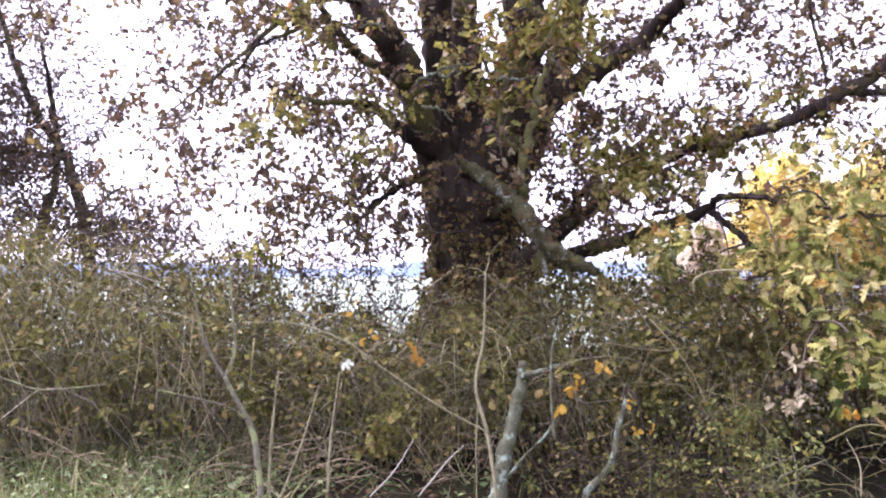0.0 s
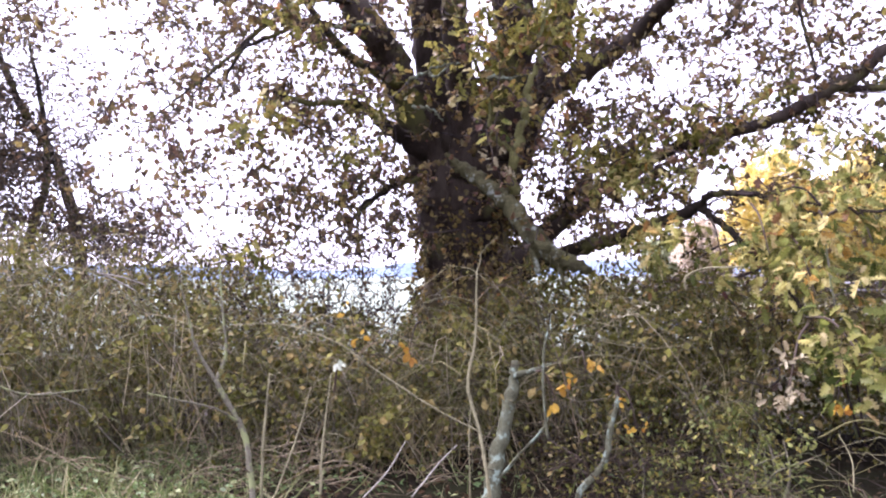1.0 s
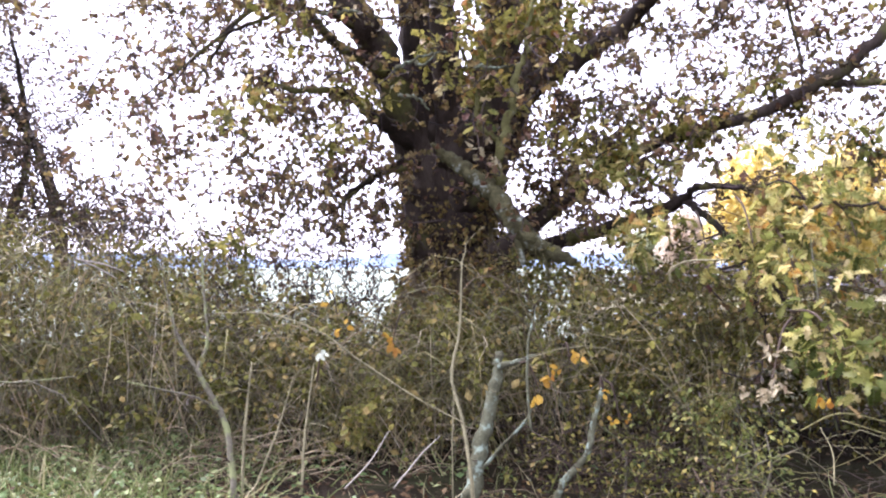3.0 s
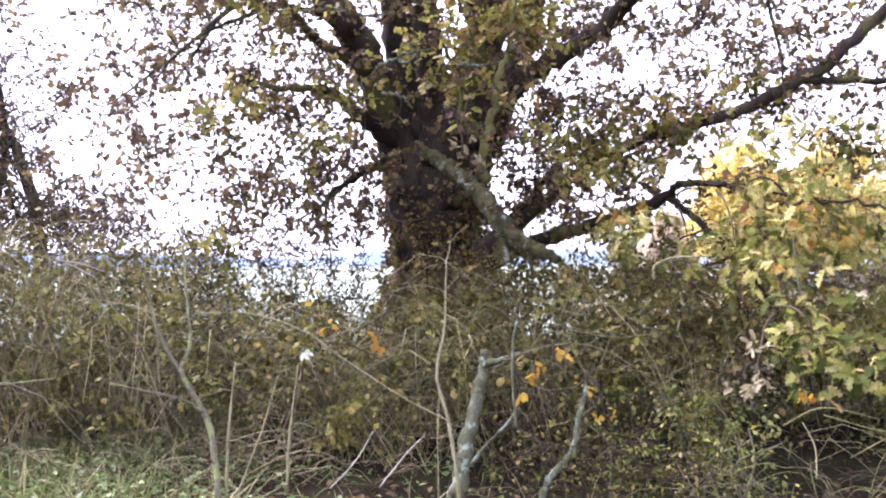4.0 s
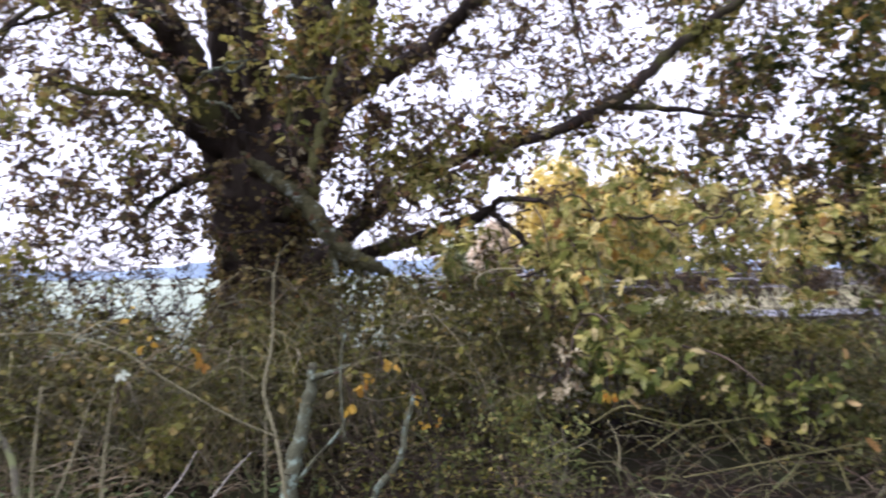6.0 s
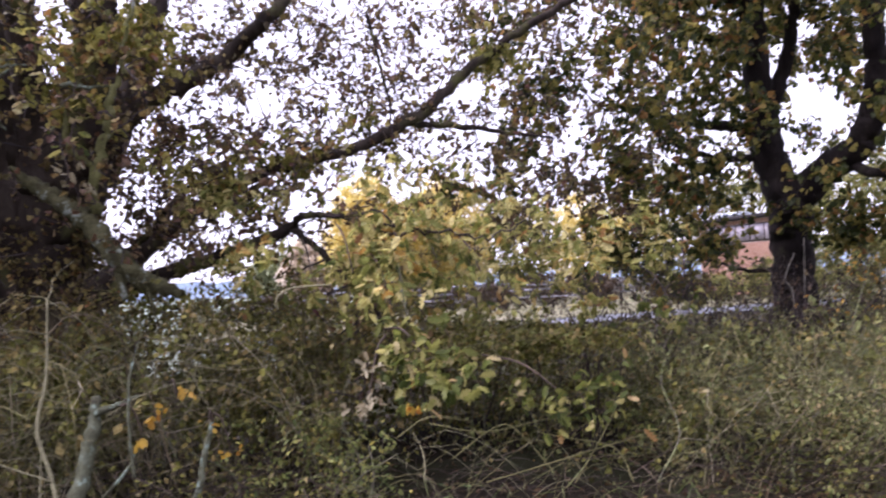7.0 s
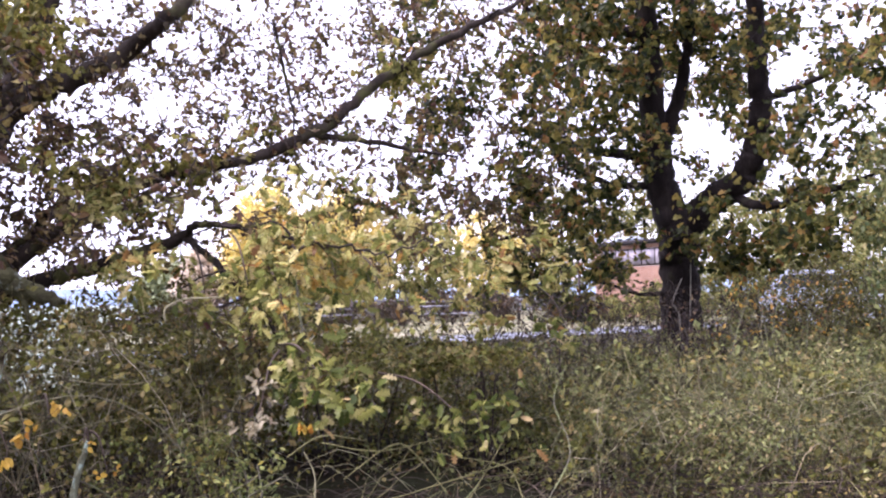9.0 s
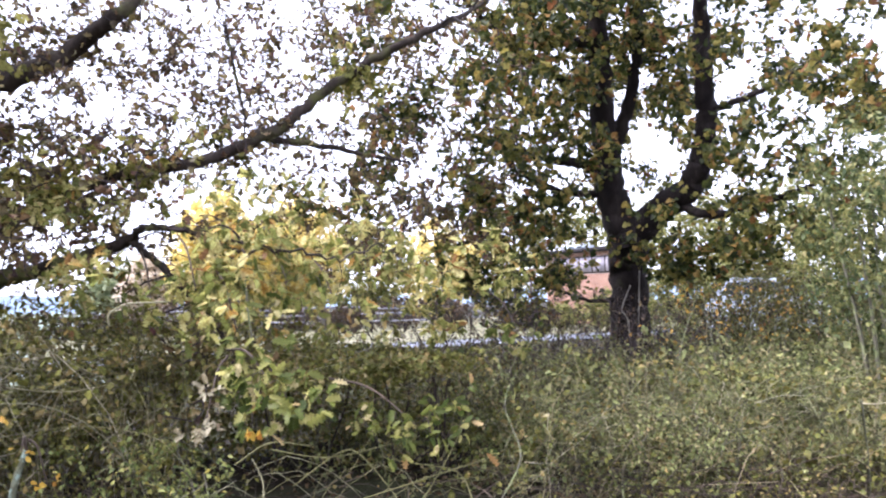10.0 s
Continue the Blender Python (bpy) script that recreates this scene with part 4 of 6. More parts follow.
# ---- thorn tree at the left ----
def build_thorn():
    rng = np.random.default_rng(31)
    tree = thing("hawthorn_tree", (-6.78, 14.48, 0.88), "thin dark many-twigged tree with few brown leaves", "tree")
    limbs = [
        ([(-6.70, 14.44, 0.02), (-6.80, 14.49, 1.52), (-6.90, 14.39, 2.81), (-7.19, 14.11, 3.96), (-7.55, 13.78, 4.73), (-7.78, 13.41, 5.67), (-7.89, 12.87, 6.98)], [0.16, 0.13, 0.11, 0.09, 0.07, 0.05, 0.02]),
        ([(-7.48, 13.61, 0.12), (-7.50, 13.69, 1.94), (-7.26, 13.77, 2.87), (-7.12, 13.77, 3.49), (-7.09, 13.59, 4.59), (-7.17, 13.20, 5.91)], [0.12, 0.10, 0.08, 0.06, 0.05, 0.02]),
        ([(-7.18, 14.14, 3.85), (-7.42, 13.55, 3.86), (-7.68, 12.95, 3.82), (-8.12, 12.43, 3.87)], [0.06, 0.045, 0.035, 0.02]),
        ([(-6.89, 14.41, 2.71), (-6.27, 14.20, 3.22), (-5.57, 14.03, 3.42)], [0.035, 0.02, 0.008]),
        ([(-8.71, 12.88, 0.20), (-8.64, 13.01, 1.92), (-8.33, 13.08, 3.49), (-8.08, 12.95, 4.94), (-7.99, 12.43, 6.70)], [0.14, 0.11, 0.08, 0.06, 0.02]),
    ]
    wood = []
    for i, (ctrl, rad) in enumerate(limbs):
        p, r = limb_of(ctrl, rad)
        p = p + rng.normal(0, 0.15, p.shape) * r[:, None]
        s = Soup()
        s.tube(p, r, 9, 0.06, rng)
        part("trunk" if i in (0, 1, 4) else "limb", s, M_LIMB, tree, smooth=True)
        wood.append((p, r))
    b = clumps(rng, blob(rng, 300, (-8.20, 13.48, 4.2), (2.1, 2.2, 3.2), 0.05), 10, (0.3, 0.3, 0.22))
    b2 = clumps(rng, blob(rng, 75, (-6.33, 14.13, 2.47), (1.7, 1.5, 0.8), 0.05), 9, (0.3, 0.3, 0.2))
    targets = np.vstack([b, b2])
    targets = targets[targets[:, 2] > 1.2]
    p1, _ = grow(wood, targets[rng.permutation(len(targets))[:150]], rng, 0.1, 0.05, 0.013)
    p2, tips = grow(wood + p1, targets, rng, 0.15, 0.03, 0.013)
    branch_parts(p1, 4, M_LIMB, tree)
    joined("twig_mass", branch_soup(p2, 3), M_PURPLE_TWIG, tree)
    joined("crown", leaf_cloud(tips, 9, 0.085, 0.24, rng, (DIAMOND_V, DIAMOND_F)), M_THORN_LEAF, tree, "sparse small brown leaves")


build_thorn()


# ---- trees far behind ----
def far_tree(place, height, width, mat, label, seed, leaf=0.34, count=300, bare=0.03):
    rng = np.random.default_rng(seed)
    x, y = place
    tree = thing("far_tree", (x, y, 0), label, "tree", "trees in the distance")
    p, r = limb_of([(x, y, -0.1), (x + 0.1, y, height * 0.3), (x - 0.1, y, height * 0.6), (x, y, height * 0.92)], [0.03 * height, 0.024 * height, 0.014 * height, 0.02])
    s = Soup()
    s.tube(p, r, 8, 0.05, rng)
    part("trunk", s, M_LIMB, tree, smooth=True)
    targets = blob(rng, count, (x, y, height * (0.5 + bare / 2)), (width / 2, width / 2, height * (0.5 - bare / 2)), 0.25)
    paths, tips = grow([(p, r)], targets, rng, 0.1, 0.05, 0.014)
    joined("limb_mass", branch_soup(paths, 3), M_LIMB, tree)
    joined("crown", leaf_cloud(tips, 26, leaf, 0.055 * height + 0.15, rng, (DIAMOND_V, DIAMOND_F)), mat, tree)
    return tree


def along(az, dist):
    return (dist * math.sin(radians(az)), dist * math.cos(radians(az)))


far_tree(along(24.0, 50), 8.9, 6.4, M_YELLOW_TREE, "bright yellow autumn tree in the distance", 1, 0.32, 560)
far_tree(along(30.0, 53), 9.4, 6.4, M_YELLOW_TREE, "golden yellow tree behind the field", 2, 0.32, 560)
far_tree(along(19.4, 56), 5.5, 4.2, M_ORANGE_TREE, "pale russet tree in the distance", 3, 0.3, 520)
far_tree(along(17.3, 60), 5.0, 4.8, M_PALE_TREE, "rounded green tree in the distance, leaves painted hazy pale", 4)
far_tree(along(27.3, 56), 8.2, 7.6, M_YELLOW_TREE, "pale yellow tree behind the fence", 5, 0.32, 500)
far_tree(along(35.0, 60), 8.6, 8.0, M_GREEN_TREE, "olive-green tree behind the fence", 6)
far_tree(along(40.5, 64), 9.0, 8.0, M_YELLOW_TREE, "yellow tree behind the brick building", 7)
far_tree(along(46.0, 68), 11.5, 9.0, M_GREEN_TREE, "green tree behind the brick building", 8)
far_tree(along(52.0, 68), 11.5, 9.0, M_GREEN_TREE, "broad green tree behind the brick building", 9)
far_tree(along(58.0, 64), 11.0, 9.5, M_GREEN_TREE, "green tree beyond the parked van", 10)
far_tree(along(64.0, 56), 9.8, 9.5, M_GREEN_TREE, "green tree beyond the road bend", 12)
far_tree(along(70.0, 50), 9.0, 9.5, M_GREEN_TREE, "green tree beyond the road bend", 13)
for k, (az, d, h, w) in enumerate([(13, 50, 1.6, 4.5), (17, 43, 1.7, 3.5), (21, 49, 2.1, 4.5), (25, 43, 1.8, 3.0), (29, 50, 2.2, 4.5), (33, 43, 1.6, 3.0), (37, 50, 2.3, 4.5), (41, 42.5, 1.9, 2.6)]):
    far_tree(along(az, d), h, w, M_THORN_LEAF, "low dark brown shrub behind the rail fence", 30 + k, 0.2, 90, 0.0)

for k, (az, d, h, w) in enumerate([(46.6, 42, 1.7, 2.4), (49.6, 41, 1.5, 2.6), (52.6, 38, 2.2, 3.0), (55.2, 38, 3.2, 3.4), (58.4, 38, 3.3, 3.6), (61.6, 39, 3.3, 3.8), (66, 38, 3.2, 3.8)]):
    far_tree(along(az, d), h, w, M_GREEN_TREE, "low olive shrub beside the brick building", 50 + k, 0.18, 110, 0.0)


# ---- bramble hedge ----
def hedge_top(x):
    h = np.interp(x, [-14, -8, -5.5, -3.4, -2.3, -1.5, 0.2, 1.0, 2.6, 4.5, 6.5, 8.5, 10, 12, 15, 22], [2.15, 2.15, 2.08, 1.95, 1.66, 1.38, 1.2, 1.6, 1.58, 1.15, 0.95, 0.9, 1.0, 1.6, 2.0, 2.2])
    return h + 0.13 * np.sin(2.3 * x) + 0.10 * np.sin(5.9 * x + 1) + 0.07 * np.sin(13.1 * x)


def hedge_front(x):
    return np.interp(x, [-14, -4, 1.0, 3.0, 4.0, 5.0, 6.2, 8.0, 12, 22], [6.9, 6.5, 6.2, 5.1, 4.4, 3.6, 2.4, 1.7, 1.2, 0.8])


def hedge_lump(x, z):
    """How far the hedge's face stands back, in metres, in knots and hollows a foot or two across."""
    return 0.46 * (np.sin(5.1 * x + 1.7 * np.sin(4.3 * z)) * np.sin(5.7 * z + 1.3 * x) + 0.6 * np.sin(9.7 * x - 6.1 * z) + 0.5)


def hedge_back(x):
    return np.interp(x, [-14, 0, 8, 14, 22], [9.0, 8.4, 8.0, 8.0, 8.0])


def hedge_places(rng, n, x0, x1, low=0.0):
    x = rng.uniform(x0, x1, n)
    u = rng.random(n) ** 1.5
    f, b = hedge_front(x), hedge_back(x)
    y = f + (b - f) * u + 0.25 * np.sin(1.7 * x) * (1 - u)
    top = hedge_top(x) * (0.62 + 0.38 * np.minimum(1, (y - f + 0.25) / 0.9))
    top *= 1 - 0.2 * np.maximum(0, u - 0.75) / 0.25
    z = low + (top - low) * rng.random(n) ** 0.6
    return np.stack([x, y + hedge_lump(x, z) * (1 - u), z + 0.04], -1)


HOLLOWS = [(np.array((3.11, 5.55, 0.66)), np.array([0.75, 1.7, 0.40])), (np.array((3.88, 5.18, 0.64)), np.array([0.9, 1.7, 0.40])), (np.array((3.05, 4.94, 0.38)), np.array([0.75, 1.3, 0.40])), (np.array((1.68, 5.80, 0.44)), np.array([0.3, 0.6, 0.25])), (np.array((0.90, 6.05, 0.30)), np.array([0.5, 0.5, 0.2]))]


def hollow(p):
    """The dark open holes under the oak's low boughs."""
    hit = np.zeros(len(p), bool)
    for c, r in HOLLOWS:
        hit |= (((p - c) / r) ** 2).sum(1) < 1
    return hit


def hedge_cane(rng, x0, x1, kind):
    """One stem: 0 upright, 1 arching outwards, 2 a short crooked twig inside."""
    x = rng.uniform(x0, x1)
    f, b = hedge_front(x), hedge_back(x)
    u = rng.random() ** (2.4 if kind else 1.7)
    y = f + (b - f) * u
    top = hedge_top(x) * (0.7 + 0.3 * min(1, (y - f + 0.3) / 0.9))
    t = np.linspace(0, 1, 7)[:, None]
    a = rng.uniform(0, 2 * np.pi)
    if kind == 0:
        h = top * rng.uniform(0.6, 1.12)
        way = np.array([math.cos(a), math.sin(a), 0]) * rng.uniform(0.05, 0.35)
        line = np.array([x, y, 0.0]) + way * t ** 1.5 + np.array([0, 0, h]) * t
    elif kind == 1:
        h = top * rng.uniform(0.55, 1.05)
        a = rng.choice([rng.uniform(-0.5, 0.5), rng.uniform(2.6, 3.7), rng.uniform(-2.4, -0.8)])
        way = np.array([math.cos(a), 0.7 * math.sin(a), 0]) * rng.uniform(0.5, 1.5)
        line = np.array([x, y, 0.05]) + way * t + np.array([0, 0, h]) * np.sin(t * np.pi * rng.uniform(0.55, 0.9))
    else:
        z = top * rng.random() ** 0.7
        way = unit(rng.normal(0, 1, 3) * np.array([1, 0.7, 0.45])) * rng.uniform(0.2, 0.9)
        line = np.array([x, y, max(0.06, z)]) + way * t + np.array([0, 0, 0.12]) * np.sin(np.pi * t) * rng.normal()
        line[:, 2] = np.maximum(line[:, 2], 0.03)
        line[:, 1] += hedge_lump(x, z) * (1 - u)
    if kind == 2:
        line = line[::2]
    return line + rng.normal(0, 0.016, line.shape)


def build_hedge():
    rng = np.random.default_rng(47)
    hedge = thing("bramble_hedge", (0, 7.2, 0), "tangled bramble hedge of brown canes and small olive leaves", "hedge", kind="stuff")
    wood, olive_wood, green, straw = Soup(), Soup(), [], []
    for k in range(19000):
        kind = (0, 1, 2, 2, 2, 2, 2, 2, 1, 2, 2, 2)[k % 12]
        line = hedge_cane(rng, -10.5 if k % 5 else 4.0, 15.5, kind)
        if hollow(line).any() or (kind < 2 and line[0, 0] > 3.5 and rng.random() < 0.6):
            continue
        r = rng.choice([0.002, 0.003, 0.0045, 0.007]) if kind < 2 else rng.choice([0.0015, 0.0025, 0.004])
        yellow = np.interp(line[1, 0], [2.0, 6.0], [0.06, 0.85])
        (olive_wood if rng.random() < yellow else wood).tube(line, np.linspace(r, 0.45 * r, len(line)), 3, cap=False)
        # leaves along the stem, in tufts
        n = rng.integers(3, 18) if rng.random() < 0.5 else 0
        at = rng.uniform(0.15, 1, n) * (len(line) - 1)
        lo = at.astype(int).clip(0, len(line) - 2)
        p = line[lo] + (line[lo + 1] - line[lo]) * (at - lo)[:, None] + rng.normal(0, 0.035, (n, 3))
        (straw if rng.random() < yellow else green).append(p)
    joined("cane_mass", wood, M_CANE, hedge)
    joined("olive_cane_mass", olive_wood, M_OLIVE_CANE, hedge, "olive and straw-coloured thin canes")
    for nm, mat, pts, n, x0, x1, size, lab in (("leaves", M_HEDGE_LEAF, green, 76000, -11, 7.5, 0.058, ""), ("yellowing_leaves", M_HEDGE_LEAF_Y, straw, 72000, 3.6, 16, 0.056, "pale olive and straw leaves")):
        q = hedge_places(rng, n, x0, x1, 0.05)
        # clumps: thin out by a coarse pattern
        pat = np.sin(4.1 * q[:, 0] + 2 * np.sin(3.3 * q[:, 2])) + np.sin(5.3 * q[:, 1] + 3.7 * q[:, 2]) + np.sin(6.7 * q[:, 2] + 1.9 * q[:, 0])
        deep = np.clip((q[:, 1] - hedge_front(q[:, 0])) / 1.1, 0, 1)
        q = q[rng.random(n) < 0.3 + 0.45 * np.tanh(1.6 * pat) + 0.6 * deep]
        p = np.vstack(pts + [q])
        p = p[(~hollow(p)) & (p[:, 2] > 0.02)]
        twiggy = (np.abs(p[:, 0] - 5.2) < 1.3) & (p[:, 2] > 0.6)
        p = p[~twiggy | (rng.random(len(p)) < 0.2)]
        if nm == "leaves":  # dense leaves added to shade the holes: a layer overhead, a wall behind
            p = np.vstack([p, np.stack([rng.uniform(2.5, 4.9, 7000), rng.uniform(4.9, 7.4, 7000), rng.uniform(1.02, 1.2, 7000)], -1)])
            p = np.vstack([p, np.stack([rng.uniform(2.0, 6.0, 9000), rng.uniform(7.3, 8.1, 9000), rng.uniform(0.02, 1.15, 9000)], -1)])
        m = len(p)
        d = rng.normal(0, 1, (m, 3)) + np.array([0, -0.3, -0.3])
        nr = rng.normal(0, 0.8, (m, 3)) + np.array([0, -0.5, 0.8])
        s = Soup()
        sz = size * rng.uniform(0.45, 1.35, m) * np.where(rng.random(m) < 0.08, 1.5, 1.0)
        fr = frames_of(d, nr)
        slim = 1.25 if nm == "leaves" else 0.7
        inner = p[:, 1] > hedge_front(p[:, 0]) + 0.75
        s.stamp(LEAF_V * np.array([slim, 1, 1]), LEAF_F, p[~inner], fr[~inner], sz[~inner])
        s.stamp(DIAMOND_V * np.array([1.15, 1, 1]), DIAMOND_F, p[inner], fr[inner], sz[inner])
        joined(nm, s, mat, hedge, lab)


build_hedge()


def build_long_canes():
    """Long pale canes that arch over the hedge's face, each a part that can be followed by eye."""
    rng = np.random.default_rng(61)
    th = thing("bramble_bush", (0, 6.4, 0), "long arching pale bramble canes over the hedge face", "bramble", kind="stuff")
    for k in range(230):
        x = rng.uniform(-6.5, 9.5) if k < 150 else rng.uniform(-5.0, 2.0)
        y = hedge_front(x) + rng.uniform(-0.12, 0.5)
        top = hedge_top(x) * rng.uniform(0.35, 1.0)
        a = rng.choice([rng.uniform(-0.4, 0.4), rng.uniform(2.75, 3.55)])
        reach = rng.uniform(0.3, 1.5)
        t = np.linspace(0, 1, 10)[:, None]
        foot_z = 0.0 if k % 3 else rng.uniform(0.2, 0.6) * top
        bow = rng.uniform(0.45, 0.85)
        line = np.array([x, y, foot_z]) + np.array([math.cos(a), 0.35 * math.sin(a) - 0.12, 0]) * reach * t ** 1.2 + np.array([0, 0, 1.0]) * (top - foot_z) * np.sin(np.pi * bow * t)
        line += np.cumsum(rng.normal(0, 0.008, line.shape), 0)
        line[:, 2] = np.maximum(line[:, 2], 0.02)
        if hollow(line + np.array([0, 0.5, 0])).any():
            continue
        r = rng.uniform(0.003, 0.0065)
        s = Soup()
        s.tube(line, np.linspace(r, 0.5 * r, 10), 5)
        part("cane", s, (M_PALE_STEM, M_GREY_STEM, M_DRY)[k % 3], th)


build_long_canes()


def hedge_shrub(name, label, x0, x1, y0, y1, top, stems, targets, mat, seed, per=7, size=0.06, bare=0.3, thick=0.006, twig_mat=None, weight=1.0):
    """A loose shrub of thin upright stems standing in the hedge."""
    rng = np.random.default_rng(seed)
    b = thing(name, (0.5 * (x0 + x1), 0.5 * (y0 + y1), 0), label, "shrub", "shrubs in the hedge")
    wood = []
    for k in range(stems):
        x, y = rng.uniform(x0, x1), rng.uniform(y0, y1)
        p, r = limb_of([(x, y, 0), (x + rng.normal(0, 0.1), y + rng.normal(0, 0.1), 0.5 * top), (x + rng.normal(0, 0.3), y + rng.normal(0, 0.2), top * rng.uniform(0.75, 1.0))], [0.014, 0.009, 0.003])
        if hollow(p).any() or hollow(p + np.array([0, 0.9, 0])).any():
            continue
        s = Soup()
        s.tube(p, 0.85 * r, 6, 0.05, rng)
        part("stem", s, twig_mat or M_GREY_STEM, b, smooth=True)
        wood.append((p, r))
    t = np.stack([rng.uniform(x0, x1, targets), rng.uniform(y0, y1, targets), top * rng.uniform(bare, 1.05, targets)], -1)
    t = t[~hollow(t)]
    p, tips = grow(wood, t, rng, 0.15, 0.05, thick)
    joined("twig_mass", branch_soup([(q, weight * w) for q, w in p], 3), twig_mat or M_TWIG, b)
    joined("foliage", leaf_cloud(tips, per, size, 0.13, rng), mat, b)


hedge_shrub("hedge_shrub", "brown-leaved shrub before the oak's trunk", 0.0, 1.9, 6.9, 8.0, 1.78, 16, 220, M_TRUNK_LEAF, 201, 6, 0.06, 0.45)
hedge_shrub("hedge_shrub", "bare twiggy shrub rising from the hedge", -3.6, -0.4, 7.2, 8.8, 2.0, 50, 1700, M_THORN_LEAF, 202, 3, 0.05, 0.45, 0.012, M_PURPLE_TWIG, 2.3)
hedge_shrub("hedge_shrub", "olive shrub on the high end of the hedge", -7.5, -3.2, 7.0, 8.6, 2.15, 26, 700, M_HEDGE_LEAF, 203, 4, 0.055, 0.5, 0.009)
hedge_shrub("hedge_shrub", "loose shrub below the low oak limb", 1.4, 3.4, 6.6, 7.8, 1.82, 14, 260, M_HEDGE_LEAF, 204, 9, 0.06, 0.4)
hedge_shrub("hedge_shrub", "thin bare twigs rising from the hedge top", 2.6, 8.2, 5.6, 7.6, 1.6, 30, 800, M_THORN_LEAF, 207, 3, 0.05, 0.5)
hedge_shrub("hedge_shrub", "dark purple-brown leafless twigs on the hedge top", 3.6, 9.2, 5.2, 6.9, 1.7, 90, 1900, M_THORN_LEAF, 210, 1, 0.04, 0.3, 0.009, M_PURPLE_TWIG)
hedge_shrub("hedge_shrub", "thin shrub with scattered orange leaves on the hedge top", 7.6, 10.6, 4.2, 5.6, 1.75, 12, 130, M_ORANGE_JOINED, 211, 2, 0.06, 0.6)
hedge_shrub("green_sprigs", "low fresh green sprigs with small yellow-green leaves", 1.35, 2.4, 4.9, 5.7, 0.72, 14, 190, M_SPRIG, 208, 7, 0.048, 0.05)
hedge_shrub("green_sprigs", "low green sprigs at the hollow's edge", 2.0, 2.9, 4.7, 5.2, 0.6, 8, 110, M_SPRIG, 209, 8, 0.048, 0.15)
hedge_shrub("hedge_shrub", "low leafy shrub with small yellow-green leaves", 4.7, 5.9, 2.9, 3.6, 0.8, 12, 240, M_HEDGE_LEAF_Y, 212, 14, 0.04, 0.1)
hedge_shrub("hedge_shrub", "purple-brown twiggy shrub with olive leaves beside the second oak", 10.6, 14.0, 4.8, 7.0, 2.0, 40, 1300, M_HEDGE_LEAF, 205, 9, 0.06, 0.3, 0.009, M_PURPLE_TWIG, 1.7)
hedge_shrub("hedge_shrub", "twiggy shrub before the second oak", 6.6, 10.4, 5.0, 6.8, 1.5, 50, 900, M_THORN_LEAF, 206, 2, 0.045, 0.3, 0.008, M_PURPLE_TWIG)


